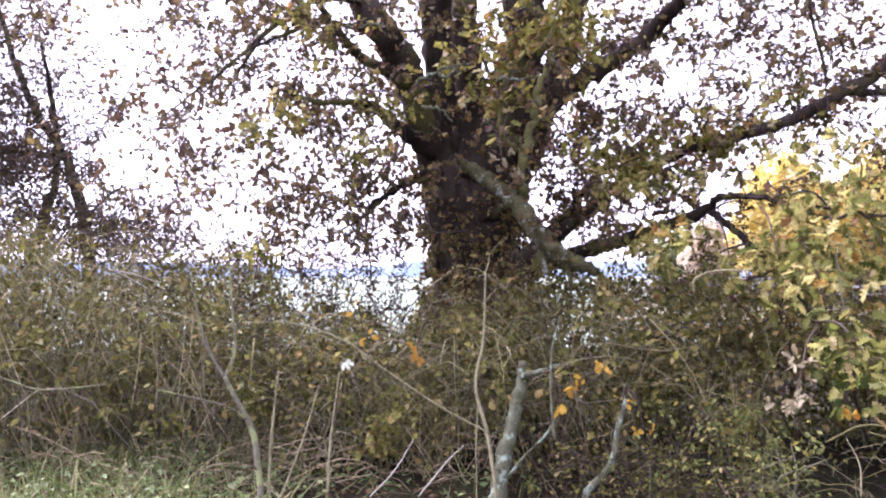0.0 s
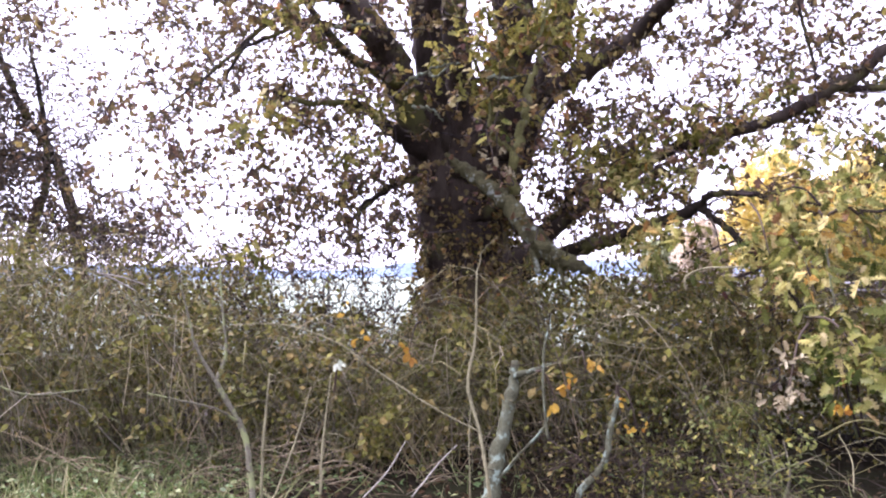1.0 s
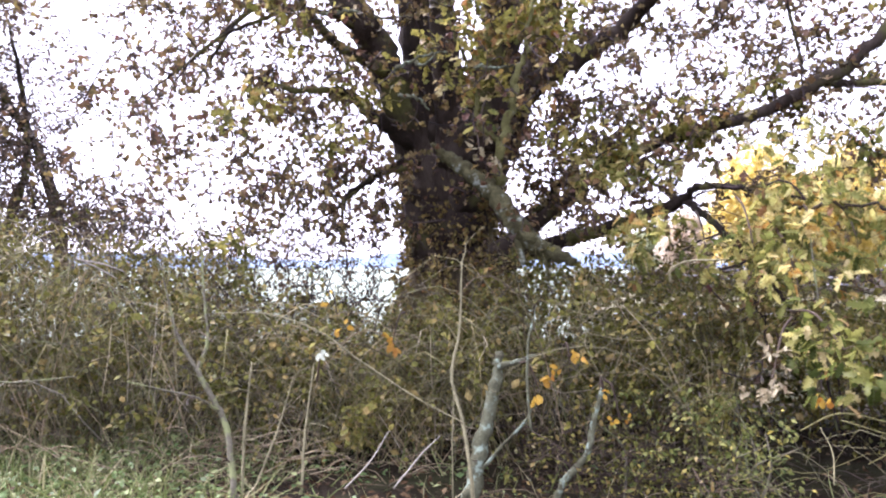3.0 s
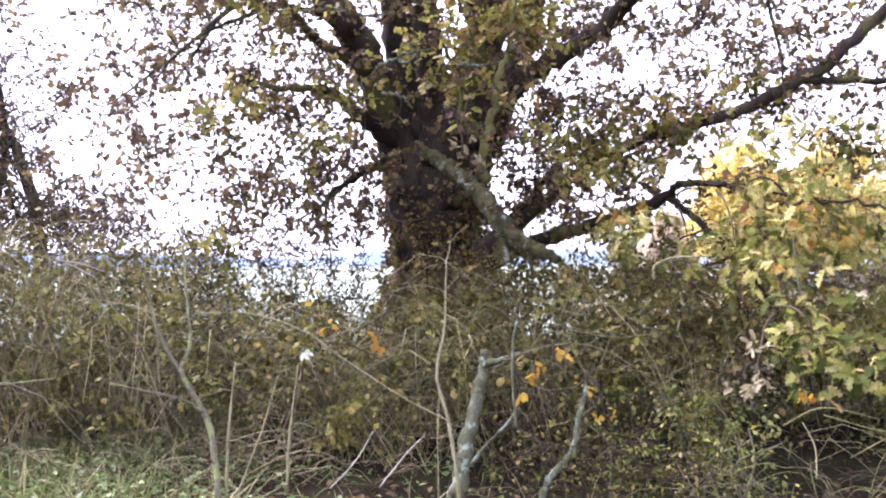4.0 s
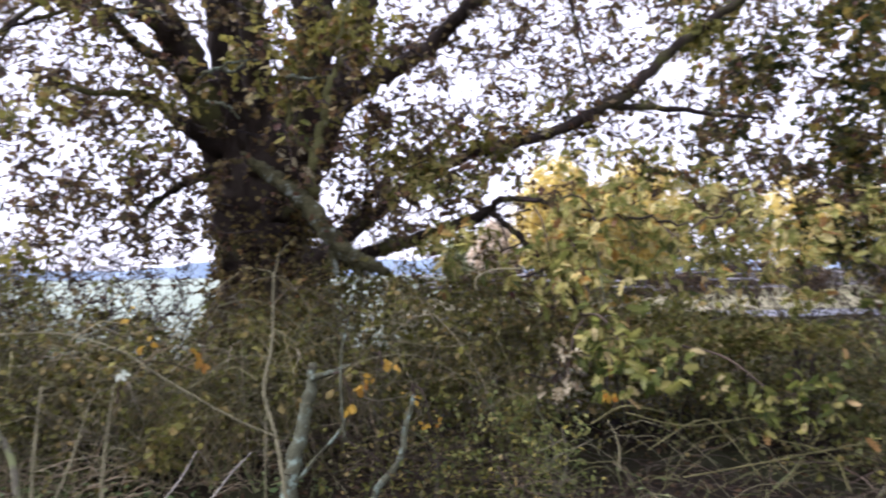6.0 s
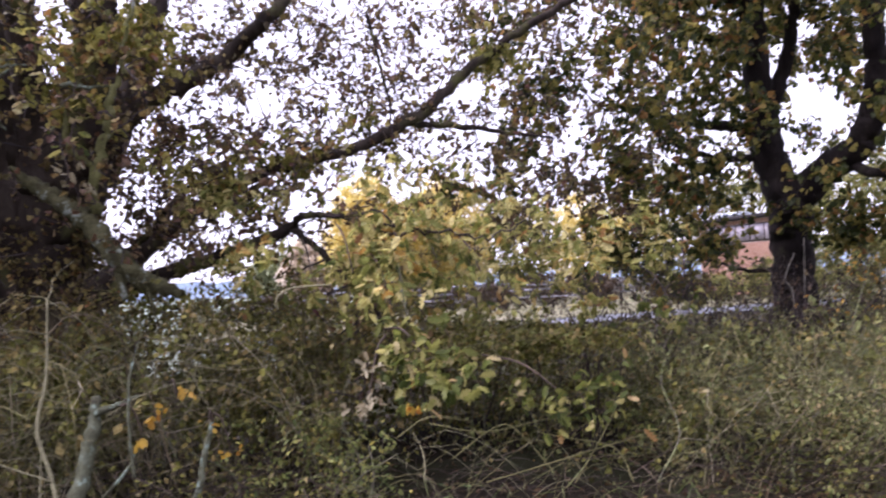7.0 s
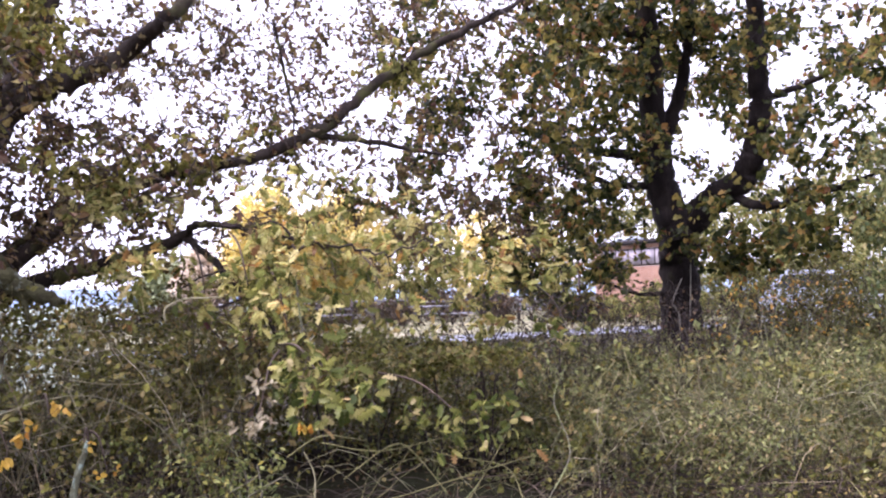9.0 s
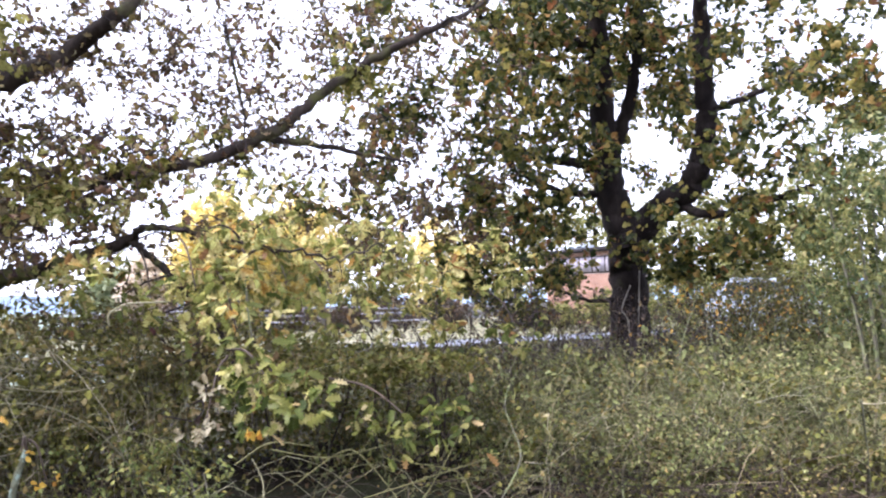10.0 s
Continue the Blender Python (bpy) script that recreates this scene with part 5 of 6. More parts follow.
# ---- ground cover ----
def build_ground_cover():
    rng = np.random.default_rng(53)
    n = 21000
    x = rng.uniform(-8, 5, n)
    y = hedge_front(x) + rng.uniform(-2.6, 0.5, n)
    keep = rng.random(n) < np.interp(x, [-8, -2.0, -0.9, 5], [1, 0.9, 0.06, 0.03])
    x, y = x[keep], y[keep]
    m = len(x)
    p = np.stack([x, y, ground_height(x, y)], -1)
    d = rng.normal(0, 0.8, (m, 3)) * np.array([1, 1, 0.4]) + np.array([0, 0, 0.7])
    s = Soup()
    s.stamp(BLADE_V, BLADE_F, p, frames_of(d, rng.normal(0, 1, (m, 3))), rng.uniform(0.12, 0.38, m))
    tagged(part("grass", s, M_GRASS), "long tufted grass along the hedge foot", "grass", kind="stuff")
    n = 9000
    x = rng.uniform(-8, 3, n)
    y = hedge_front(x) + rng.uniform(-2.4, 0.4, n)
    p = np.stack([x, y, ground_height(x, y) + rng.uniform(0.02, 0.16, n)], -1)
    keep = rng.random(n) < np.interp(x, [-8, -2.0, -0.8, 3], [1, 0.9, 0.15, 0.06])
    p = p[keep]
    m = len(p)
    s = Soup()
    s.stamp(LEAF_V, LEAF_F, p, frames_of(rng.normal(0, 1, (m, 3)) * np.array([1, 1, 0.3]), rng.normal(0, 0.4, (m, 3)) + np.array([0, -0.3, 1])), rng.uniform(0.03, 0.08, m))
    tagged(part("ground_herbs", s, M_HERB), "low green herb leaves among the grass", "herbs", kind="stuff")
    n = 13000
    x = rng.uniform(-9, 12, n)
    y = hedge_front(x) + rng.uniform(-1.8, 2.4, n)
    p = np.stack([x, y, ground_height(x, y) + rng.uniform(0.01, 0.05, n)], -1)
    p = p[~hollow(p + np.array([0, 0, 0.45])) | (rng.random(n) < 0.3)]
    n = len(p)
    s = Soup()
    s.stamp(LEAF_V, LEAF_F, p, frames_of(rng.normal(0, 1, (n, 3)) * np.array([1, 1, 0.35]), rng.normal(0, 0.5, (n, 3)) + np.array([0, 0, 1])), rng.uniform(0.04, 0.09, n))
    tagged(part("leaf_litter", s, M_LITTER), "brown fallen leaves under the hedge", "leaf litter", kind="stuff")
    # low fringe of twigs and leaves where the hedge runs out over the ground
    s, pts = Soup(), []
    for k in range(2600):
        x = rng.uniform(0.8, 10)
        y = hedge_front(x) + rng.uniform(-1.2, 0.3)
        way = unit(rng.normal(0, 1, 3) * np.array([1, 0.7, 0.35])) * rng.uniform(0.2, 0.6)
        t = np.linspace(0, 1, 4)[:, None]
        line = np.array([x, y, rng.random() ** 1.5 * 0.4 + 0.03]) + t * way + rng.normal(0, 0.02, (4, 3))
        if 1.9 < x < 4.6 and k % 4:
            continue
        line[:, 2] = np.maximum(line[:, 2], 0.02)
        s.tube(line, np.linspace(0.004, 0.0015, 4), 3, cap=False)
        if k % 2 and not (2.0 < x < 4.4 and k % 8 > 1):
            pts.append(line[rng.integers(0, 4, 8)] + rng.normal(0, 0.05, (8, 3)))
    fringe = thing("bramble_fringe", (5, 3.6, 0), "low tangle of dark twigs before the hedge", "bramble", kind="stuff")
    joined("twig_mass", s, M_TWIG, fringe)
    pts = np.vstack(pts)
    pts[:, 2] = np.maximum(pts[:, 2], 0.03)
    n = len(pts)
    s = Soup()
    s.stamp(LEAF_V, LEAF_F, pts, frames_of(rng.normal(0, 1, (n, 3)), rng.normal(0, 0.7, (n, 3)) + np.array([0, -0.3, 0.8])), rng.uniform(0.025, 0.06, n))
    joined("leaf_mass", s, M_HEDGE_LEAF, fringe)
    # dead straw and twigs heaped at the hedge foot
    s = Soup()
    for k in range(240):
        x = rng.normal(-1.9, 1.1) if k % 4 else rng.uniform(-6, 2)
        y = hedge_front(x) + rng.uniform(-1.0, 0.15)
        z = rng.random() ** 2 * 0.32 + 0.02
        a = rng.normal(0, 0.5) + (math.pi if k % 2 else 0)
        way = np.array([math.cos(a), 0.5 * math.sin(a), rng.normal(0.12, 0.22)]) * rng.uniform(0.15, 0.6)
        t = np.linspace(0, 1, 4)[:, None]
        line = np.array([x, y, z]) + t * way + np.array([0, 0, 0.05]) * np.sin(np.pi * t) + rng.normal(0, 0.01, (4, 3))
        line[:, 2] = np.maximum(line[:, 2], 0.015)
        s.tube(line, np.linspace(0.0045, 0.002, 4), 3, cap=False)
    tagged(part("straw_heap", s, M_DRY), "dead straw and twigs lying at the hedge foot", "straw", kind="stuff")
    # dry upright stalks at the hedge foot
    s = Soup()
    for k in range(300):
        x = rng.uniform(-7, 4) if k % 3 else rng.uniform(4, 11)
        y = hedge_front(x) + rng.uniform(-0.45, 0.3)
        if 2.0 < x < 4.4:
            continue
        h = rng.uniform(0.3, 1.0)
        lean = rng.normal(0, 0.25, 2)
        t = np.linspace(0, 1, 5)[:, None]
        line = np.array([x, y, 0.0]) + t * np.array([lean[0], 0.6 * lean[1], h]) + t ** 3 * np.array([lean[0], lean[1], -0.2 * h]) + rng.normal(0, 0.006, (5, 3))
        s.tube(line, np.linspace(0.004, 0.0015, 5), 3, cap=False)
    tagged(part("dry_stalks", s, M_DRY), "dry straw-coloured stalks before the hedge", "stalks", kind="stuff")


build_ground_cover()


# ---- saplings and single stems before the hedge ----
def stem_thing(name, label, category, stems, mat, seed, group="", twigs=0, twig_mat=None, reach=0.35):
    """A plant of a few hand-placed stems and some side twigs. stems: (control points, radii)."""
    rng = np.random.default_rng(seed)
    base = np.array(stems[0][0][0])
    th = thing(name, (base[0], base[1], max(0.0, base[2])), label, category, group)
    wood = []
    for ctrl, rad in stems:
        p, r = limb_of(ctrl, rad, 7)
        p[1:-1] += rng.normal(0, 0.12, p[1:-1].shape) * r[1:-1, None]
        s = Soup()
        s.tube(p, r, 9, 0.10, rng)
        part("stem", s, mat, th, smooth=True)
        wood.append((p, r))
    if twigs:
        allp = np.vstack([p for p, r in wood])
        pick = allp[rng.integers(len(allp) // 3, len(allp), twigs)]
        paths, tips = grow(wood, pick + rng.normal(0, reach, (twigs, 3)) * np.array([1, 0.7, 0.8]) + np.array([0, 0, 0.12]), rng, 0.12, 0.05, 0.006)
        joined("twig_mass", branch_soup(paths, 3), twig_mat or mat, th)
    return th


def foot(p, dx=0.0):
    return (p[0] + dx, p[1], 0.0)


A = (0.30, 5.25, 0.13)
stem_thing("sapling", "leaning sapling with lichen-grey bark", "sapling", [
    ([foot(A, -0.03), A, (0.39, 5.37, 0.45), (0.48, 5.48, 0.79), (0.52, 5.56, 1.02)], [0.066, 0.06, 0.052, 0.044, 0.03]),
    ([(0.50, 5.50, 0.92), (0.64, 5.44, 0.97), (0.76, 5.38, 1.02)], [0.026, 0.018, 0.012]),
    ([(0.33, 5.29, 0.20), (0.50, 5.20, 0.43), (0.64, 5.12, 0.60), (0.69, 5.13, 0.69)], [0.012, 0.010, 0.009, 0.006]),
    ([(0.67, 5.01, 0.57), (0.66, 5.11, 0.85), (0.68, 5.20, 1.14), (0.75, 5.31, 1.37)], [0.010, 0.009, 0.008, 0.005]),
], M_LICHEN, 3, twigs=26, twig_mat=M_TWIG)
A = (0.88, 5.09, 0.19)
stem_thing("sapling", "short broken stem with pale lichen", "sapling", [
    ([foot(A, -0.05), A, (1.06, 5.12, 0.39), (1.11, 5.17, 0.57), (1.19, 5.21, 0.81)], [0.024, 0.022, 0.022, 0.020, 0.017]),
], M_LICHEN, 4)
A = (-1.29, 5.13, 0.17)
stem_thing("sapling", "forked grey-brown sapling with bare twigs", "sapling", [
    ([foot(A, 0.03), A, (-1.38, 5.30, 0.54), (-1.52, 5.36, 0.77), (-1.62, 5.41, 0.93)], [0.025, 0.022, 0.021, 0.02, 0.018]),
    ([(-1.62, 5.41, 0.92), (-1.77, 5.45, 1.16), (-1.84, 5.49, 1.38), (-1.91, 5.53, 1.60)], [0.014, 0.012, 0.009, 0.004]),
    ([(-1.62, 5.41, 0.92), (-1.56, 5.45, 1.12), (-1.60, 5.51, 1.40), (-1.65, 5.60, 1.77), (-1.71, 5.73, 2.12)], [0.014, 0.012, 0.009, 0.006, 0.003]),
    ([(-1.43, 5.33, 0.64), (-1.55, 5.20, 0.76), (-1.73, 5.05, 0.84), (-1.92, 4.94, 0.91)], [0.010, 0.008, 0.007, 0.004]),
], M_GREY_STEM, 5, twigs=40, twig_mat=M_TWIG, reach=0.4)
A = (-1.28, 5.33, 0.11)
stem_thing("pale_stem", "straight pale yellowish stem", "stem", [([foot(A), A, (-1.29, 5.44, 0.51), (-1.27, 5.55, 0.96)], [0.012, 0.011, 0.010, 0.004])], M_PALE_STEM, 6, "pale stems before the hedge", twigs=6, reach=0.18)
A = (-0.89, 5.45, 0.11)
stem_thing("pale_stem", "straight pale yellowish stem", "stem", [([foot(A, -0.02), A, (-0.89, 5.56, 0.41), (-0.85, 5.73, 0.92)], [0.013, 0.012, 0.010, 0.004])], M_PALE_STEM, 7, "pale stems before the hedge", twigs=6, reach=0.18)
A = (-1.18, 5.30, 0.14)
stem_thing("pale_stem", "leaning pale brown stem", "stem", [([foot(A, -0.02), A, (-1.06, 5.47, 0.51), (-0.98, 5.60, 0.85)], [0.009, 0.008, 0.007, 0.003])], M_PALE_STEM, 8, "pale stems before the hedge", twigs=5, reach=0.18)
A = (0.28, 5.08, 0.26)
stem_thing("pale_stem", "tall slender pale stem before the trunk", "stem", [([foot(A, 0.02), A, (0.23, 5.21, 0.60), (0.16, 5.32, 0.89), (0.22, 5.40, 1.20), (0.24, 5.47, 1.68)], [0.014, 0.013, 0.012, 0.011, 0.009, 0.006])], M_PALE_STEM, 9, "pale stems before the hedge", twigs=3, reach=0.15)
A = (0.17, 5.36, 0.14)
stem_thing("pale_stem", "thin pale stem beside the sapling", "stem", [([foot(A), A, (0.17, 5.44, 0.47), (0.19, 5.50, 0.79)], [0.007, 0.006, 0.006, 0.004])], M_PALE_STEM, 10, "pale stems before the hedge")
for n, (ctrl, rad, lab) in enumerate([
    ([(-1.49, 5.38, 1.32), (-1.10, 5.26, 1.32), (-0.74, 5.16, 1.21), (-0.46, 5.12, 1.02), (-0.08, 5.05, 0.78), (0.23, 4.96, 0.63)], [0.003, 0.0045, 0.005, 0.0055, 0.005, 0.0045], "long arching pale bramble cane"),
    ([(-0.22, 4.78, 0.27), (-0.05, 4.93, 0.44), (0.07, 5.00, 0.54)], [0.005, 0.005, 0.003], "leaning bleached stick in the hedge foot"),
    ([(-0.53, 4.85, 0.25), (-0.38, 5.01, 0.38), (-0.27, 5.15, 0.54)], [0.005, 0.005, 0.003], "leaning bleached stick in the hedge foot"),
    ([(-2.86, 4.79, 1.01), (-2.66, 4.88, 0.92), (-2.45, 4.99, 0.92), (-2.30, 5.06, 0.93)], [0.006, 0.006, 0.005, 0.003], "grey fallen twig lying in the hedge"),
    ([(-2.37, 5.19, 1.70), (-2.25, 5.24, 1.64), (-2.13, 5.29, 1.56)], [0.007, 0.006, 0.003], "bleached forked twig on the hedge"),
    ([(-2.35, 5.20, 1.69), (-2.19, 5.21, 1.66), (-2.07, 5.26, 1.61)], [0.006, 0.005, 0.003], "bleached forked twig on the hedge"),
    ([(1.69, 5.29, 1.53), (1.69, 5.29, 1.62), (1.80, 5.25, 1.68), (2.00, 5.07, 1.69)], [0.007, 0.008, 0.008, 0.005], "hooked mossy twig over the brambles"),
    ([(2.36, 4.57, 1.41), (2.34, 4.59, 1.61), (2.32, 4.59, 1.82)], [0.007, 0.006, 0.004], "thin pale upright twig below the bough"),
    ([(2.47, 4.54, 0.72), (2.78, 4.35, 0.65), (3.13, 4.19, 0.70), (3.31, 4.12, 0.72)], [0.0042, 0.004, 0.0035, 0.002], "yellowish cane over the dark hollow"),
    ([(3.36, 3.57, 0.37), (3.38, 3.75, 0.55), (3.20, 4.04, 0.60), (3.09, 4.20, 0.63)], [0.0042, 0.004, 0.0035, 0.002], "forked yellowish cane over the dark hollow"),
    ([(2.52, 4.35, 0.51), (2.85, 4.31, 0.68), (2.97, 4.22, 0.64), (3.07, 3.95, 0.38)], [0.004, 0.004, 0.0035, 0.003], "thin yellowish cane over the dark hollow"),
    ([(3.09, 3.80, 0.37), (3.33, 3.81, 0.62), (3.51, 3.84, 0.81)], [0.004, 0.0035, 0.003], "thin yellowish cane over the dark hollow"),
    ([(2.58, 4.04, 0.41), (2.94, 3.95, 0.47), (3.48, 3.68, 0.61), (3.65, 3.66, 0.63)], [0.0045, 0.004, 0.0035, 0.002], "thin yellowish cane over the dark hollow"),
    ([(2.26, 4.63, 0.64), (2.47, 4.55, 0.76), (2.73, 4.40, 0.72)], [0.005, 0.005, 0.002], "thin yellowish cane over the dark hollow"),
    ([(2.30, 4.32, 0.40), (2.36, 4.44, 0.55), (2.34, 4.54, 0.68)], [0.0045, 0.004, 0.0025], "bent pale cane by the hollow"),
    ([(3.87, 3.89, 0.22), (4.18, 3.96, 0.51), (4.29, 4.22, 0.84), (4.52, 4.31, 1.08)], [0.005, 0.005, 0.004, 0.002], "arching olive cane of the hedge"),
]):
    stem_thing("cane", lab, "cane", [(ctrl, rad)], M_BLEACHED if "bleached" in lab else M_OLIVE_STEM if "yellowish" in lab else M_PALE_STEM if n % 2 == 0 else M_GREY_STEM, 60 + n, "single canes of the hedge")


def build_hollow_canes():
    """Thin yellowish canes that arch across the dark hollow."""
    rng = np.random.default_rng(67)
    th = thing("bramble_bush", (3.1, 4.3, 0), "thin yellowish arching canes before the dark hollow", "bramble", kind="stuff")
    for k in range(46):
        x = rng.uniform(1.7, 4.3)
        y = np.interp(x, [1.7, 4.3], [4.75, 3.5]) + rng.normal(0, 0.15)
        a = rng.normal(-0.5, 0.5) + (math.pi if k % 2 else 0)
        t = np.linspace(0, 1, 9)[:, None]
        z0 = rng.uniform(0.0, 0.55)
        line = np.array([x, y, z0]) + np.array([math.cos(a), 0.6 * math.sin(a), 0]) * rng.uniform(0.25, 0.9) * t + np.array([0, 0, 1.0]) * rng.uniform(0.1, 0.4) * np.sin(np.pi * t * rng.uniform(0.5, 0.95))
        line += np.cumsum(rng.normal(0, 0.013, line.shape), 0)
        line[:, 2] = np.maximum(line[:, 2], 0.02)
        r = rng.uniform(0.0015, 0.003)
        s = Soup()
        s.tube(line, np.linspace(r, 0.5 * r, 9), 5)
        part("cane", s, (M_OLIVE_STEM, M_PALE_STEM, M_OLIVE_STEM, M_GREY_STEM)[k % 4], th)


build_hollow_canes()


# ---- leaf sprays with leaves that can be told apart ----
LEAF_MESHES = {}


def leaf_meshes(mat, shape, key):
    if key not in LEAF_MESHES:
        out = []
        for k in range(3):
            v, f = shape
            v = v * np.array([0.8 if shape is OAK_FINE else 1.0, 1, 1])
            v[:, 2] += (0.10 + 0.08 * k) * np.sin(2.4 * v[:, 1] + k) * (1 if k % 2 else -1) + 0.12 * k * np.abs(v[:, 0])
            s = Soup()
            s.add(v, f)
            out.append(s.mesh("leaf", mat))
        LEAF_MESHES[key] = out
    return LEAF_MESHES[key]


OVAL_V = np.array([(0, 0, 0), (0.20, 0.2, 0.05), (0.32, 0.5, 0.08), (0.2, 0.8, 0.04), (0, 1, -0.05), (-0.2, 0.8, 0.04), (-0.32, 0.5, 0.08), (-0.2, 0.2, 0.05), (0, 0.5, 0)], float)
OVAL_F = np.array([(k, (k + 1) % 8, 8) for k in range(8)])


def spray(name, label, start, ends, count, size, mat, shape, key, seed, spread=0.1, group="", droop=0.8, wood=M_TWIG, facing=0.7):
    """A leafy bough: a twig with forks to the ends, and leaves of their own about the ends."""
    rng = np.random.default_rng(seed)
    th = thing(name, start, label, "leafy bough", group)
    p0 = np.array(start, float)
    ends = np.array(ends, float)
    main, rad = limb_of([p0, 0.5 * (p0 + ends.mean(0)) + np.array([0, 0, 0.08]), ends.mean(0)], [0.010, 0.008, 0.004])
    whorls = max(len(ends), int(round(count / 5)))
    tip = ends[np.arange(whorls) % len(ends)] + rng.normal(0, 0.75 * spread, (whorls, 3))
    paths, tips = grow([(main, rad)], np.vstack([ends, tip]), rng, 0.1, 0.1, 0.006)
    tips = tips or [(ends[0], unit(ends[0] - p0), p0)]
    s = branch_soup([(main, rad)] + paths, 5)
    part("twig", s, wood, th)
    meshes = leaf_meshes(mat, shape, key)
    for k in range(count):
        end, way, _ = tips[k % len(tips)]
        place = end + rng.normal(0, 0.012, 3)
        d = way * 0.5 + rng.normal(0, 0.8, 3) + np.array([0, -0.1, -0.6 * droop])
        nr = rng.normal(0, 0.6, 3) + np.array([-0.2, -facing, 0.6])
        fr = frames_of(d[None], nr[None])[0] * (size * rng.uniform(0.6, 1.2))
        m = Matrix([[*fr[0], place[0]], [*fr[1], place[1]], [*fr[2], place[2]], [0, 0, 0, 1]])
        ob = new("leaf", meshes[k % 3])
        ob.parent = th
        ob.matrix_parent_inverse = th.matrix_basis.inverted()
        ob.matrix_basis = m
    return th


spray("oak_bough", "hanging oak bough with large yellow-green leaves", (2.25, 4.71, 1.37), [(2.15, 4.09, 1.32), (2.17, 3.85, 1.26), (2.18, 3.60, 1.15), (2.05, 3.78, 1.12), (2.04, 4.03, 1.24)], 170, 0.095, M_SPRAY_LEAF, OAK_FINE, "oak", 71, 0.13, "low boughs of the oak")
for k, (end, n) in enumerate([((2.22, 5.17, 1.77), 26), ((2.77, 4.90, 1.86), 26), ((2.38, 4.88, 1.51), 22), ((3.19, 4.89, 1.63), 20), ((5.12, 4.84, 1.34), 20), ((2.15, 5.84, 1.71), 14)]):
    c = np.array(end)
    spray("oak_bough", "drooping oak bough with pale yellow-green leaves", tuple(c + np.array([0.1, 0.5, 0.4])), [c, c + np.array([-0.18, 0.05, 0.06]), c + np.array([0.2, -0.05, 0.02]), c + np.array([0.03, 0.0, -0.14])], n + 10, 0.095, M_SPRAY_LEAF, OAK_FINE, "oak", 300 + k, 0.12, "low boughs of the oak")
spray("withered_bough", "withered bough end with pale curled leaves", (2.17, 4.53, 1.34), [(1.92, 4.18, 1.14), (1.86, 4.09, 1.03), (1.80, 4.10, 0.95)], 60, 0.055, M_PALE_LEAF, OAK_FINE, "pale", 72, 0.06, "low boughs of the oak")
spray("oak_bough", "low oak bough with olive-green leaves over the hollow", (3.04, 4.74, 1.12), [(3.06, 4.21, 0.91), (3.08, 3.94, 0.86), (3.23, 3.83, 0.91), (3.36, 3.71, 0.86), (3.13, 3.88, 0.78)], 140, 0.085, M_SPRAY_LEAF, OAK_FINE, "oak", 73, 0.13, "low boughs of the oak")
spray("orange_leaf_twig", "thin twig with bright orange leaves", (0.63, 5.29, 0.98), [(0.78, 5.25, 0.86), (0.73, 5.24, 0.75)], 11, 0.065, M_ORANGE_LEAF, (OVAL_V, OVAL_F), "orange", 74, 0.035, "twigs with orange leaves")
spray("orange_leaf_twig", "thin twig with two bright orange leaves", (1.19, 5.17, 0.88), [(1.24, 5.11, 0.61), (1.32, 5.09, 0.63)], 8, 0.06, M_ORANGE_LEAF, (OVAL_V, OVAL_F), "orange", 75, 0.03, "twigs with orange leaves")
spray("orange_leaf_twig", "yellow-orange leaves at the stem's broken top", (1.18, 5.16, 0.82), [(1.12, 5.13, 0.84), (1.17, 5.11, 0.80)], 4, 0.06, M_ORANGE_LEAF, (OVAL_V, OVAL_F), "orange", 76, 0.03, "twigs with orange leaves")
spray("orange_leaf_twig", "orange leaves hanging in the hedge", (-0.77, 5.90, 1.45), [(-0.76, 5.85, 1.36), (-0.62, 5.86, 1.19)], 8, 0.06, M_ORANGE_LEAF, (OVAL_V, OVAL_F), "orange", 77, 0.05, "twigs with orange leaves")
spray("orange_leaf_twig", "yellow drooping leaves by the trunk", (-0.17, 5.96, 1.29), [(-0.28, 5.95, 1.11), (-0.26, 5.94, 1.03)], 7, 0.085, M_ORANGE_LEAF, (OVAL_V, OVAL_F), "orange", 78, 0.04, "twigs with orange leaves")
spray("orange_leaf_twig", "golden-brown leaves among the brambles", (0.96, 5.41, 1.08), [(0.97, 5.29, 0.96), (0.91, 5.30, 0.93), (1.07, 5.28, 1.01)], 12, 0.06, M_ORANGE_LEAF, (OVAL_V, OVAL_F), "orange", 82, 0.05, "twigs with orange leaves")
spray("orange_leaf_twig", "golden leaves under the withered bough", (2.26, 4.40, 1.10), [(2.23, 4.28, 0.99), (2.20, 4.29, 0.91)], 10, 0.06, M_ORANGE_LEAF, (OVAL_V, OVAL_F), "orange", 84, 0.05, "twigs with orange leaves")
spray("silvery_leaf_twig", "single silvery-white leaf on a thin twig", (-0.79, 5.47, 0.83), [(-0.73, 5.25, 1.06), (-0.71, 5.25, 1.02)], 4, 0.085, M_WHITE_LEAF, OAK_FINE, "white", 79, 0.01, "", 1.2, facing=7.0)
spray("oak_twig", "pale green oak leaves before the trunk", (0.56, 6.89, 3.14), [(0.48, 6.83, 2.96), (0.40, 6.84, 2.93), (0.55, 6.82, 3.00)], 10, 0.12, M_SPRAY_LEAF, OAK_FINE, "oak", 80, 0.06, "low boughs of the oak")


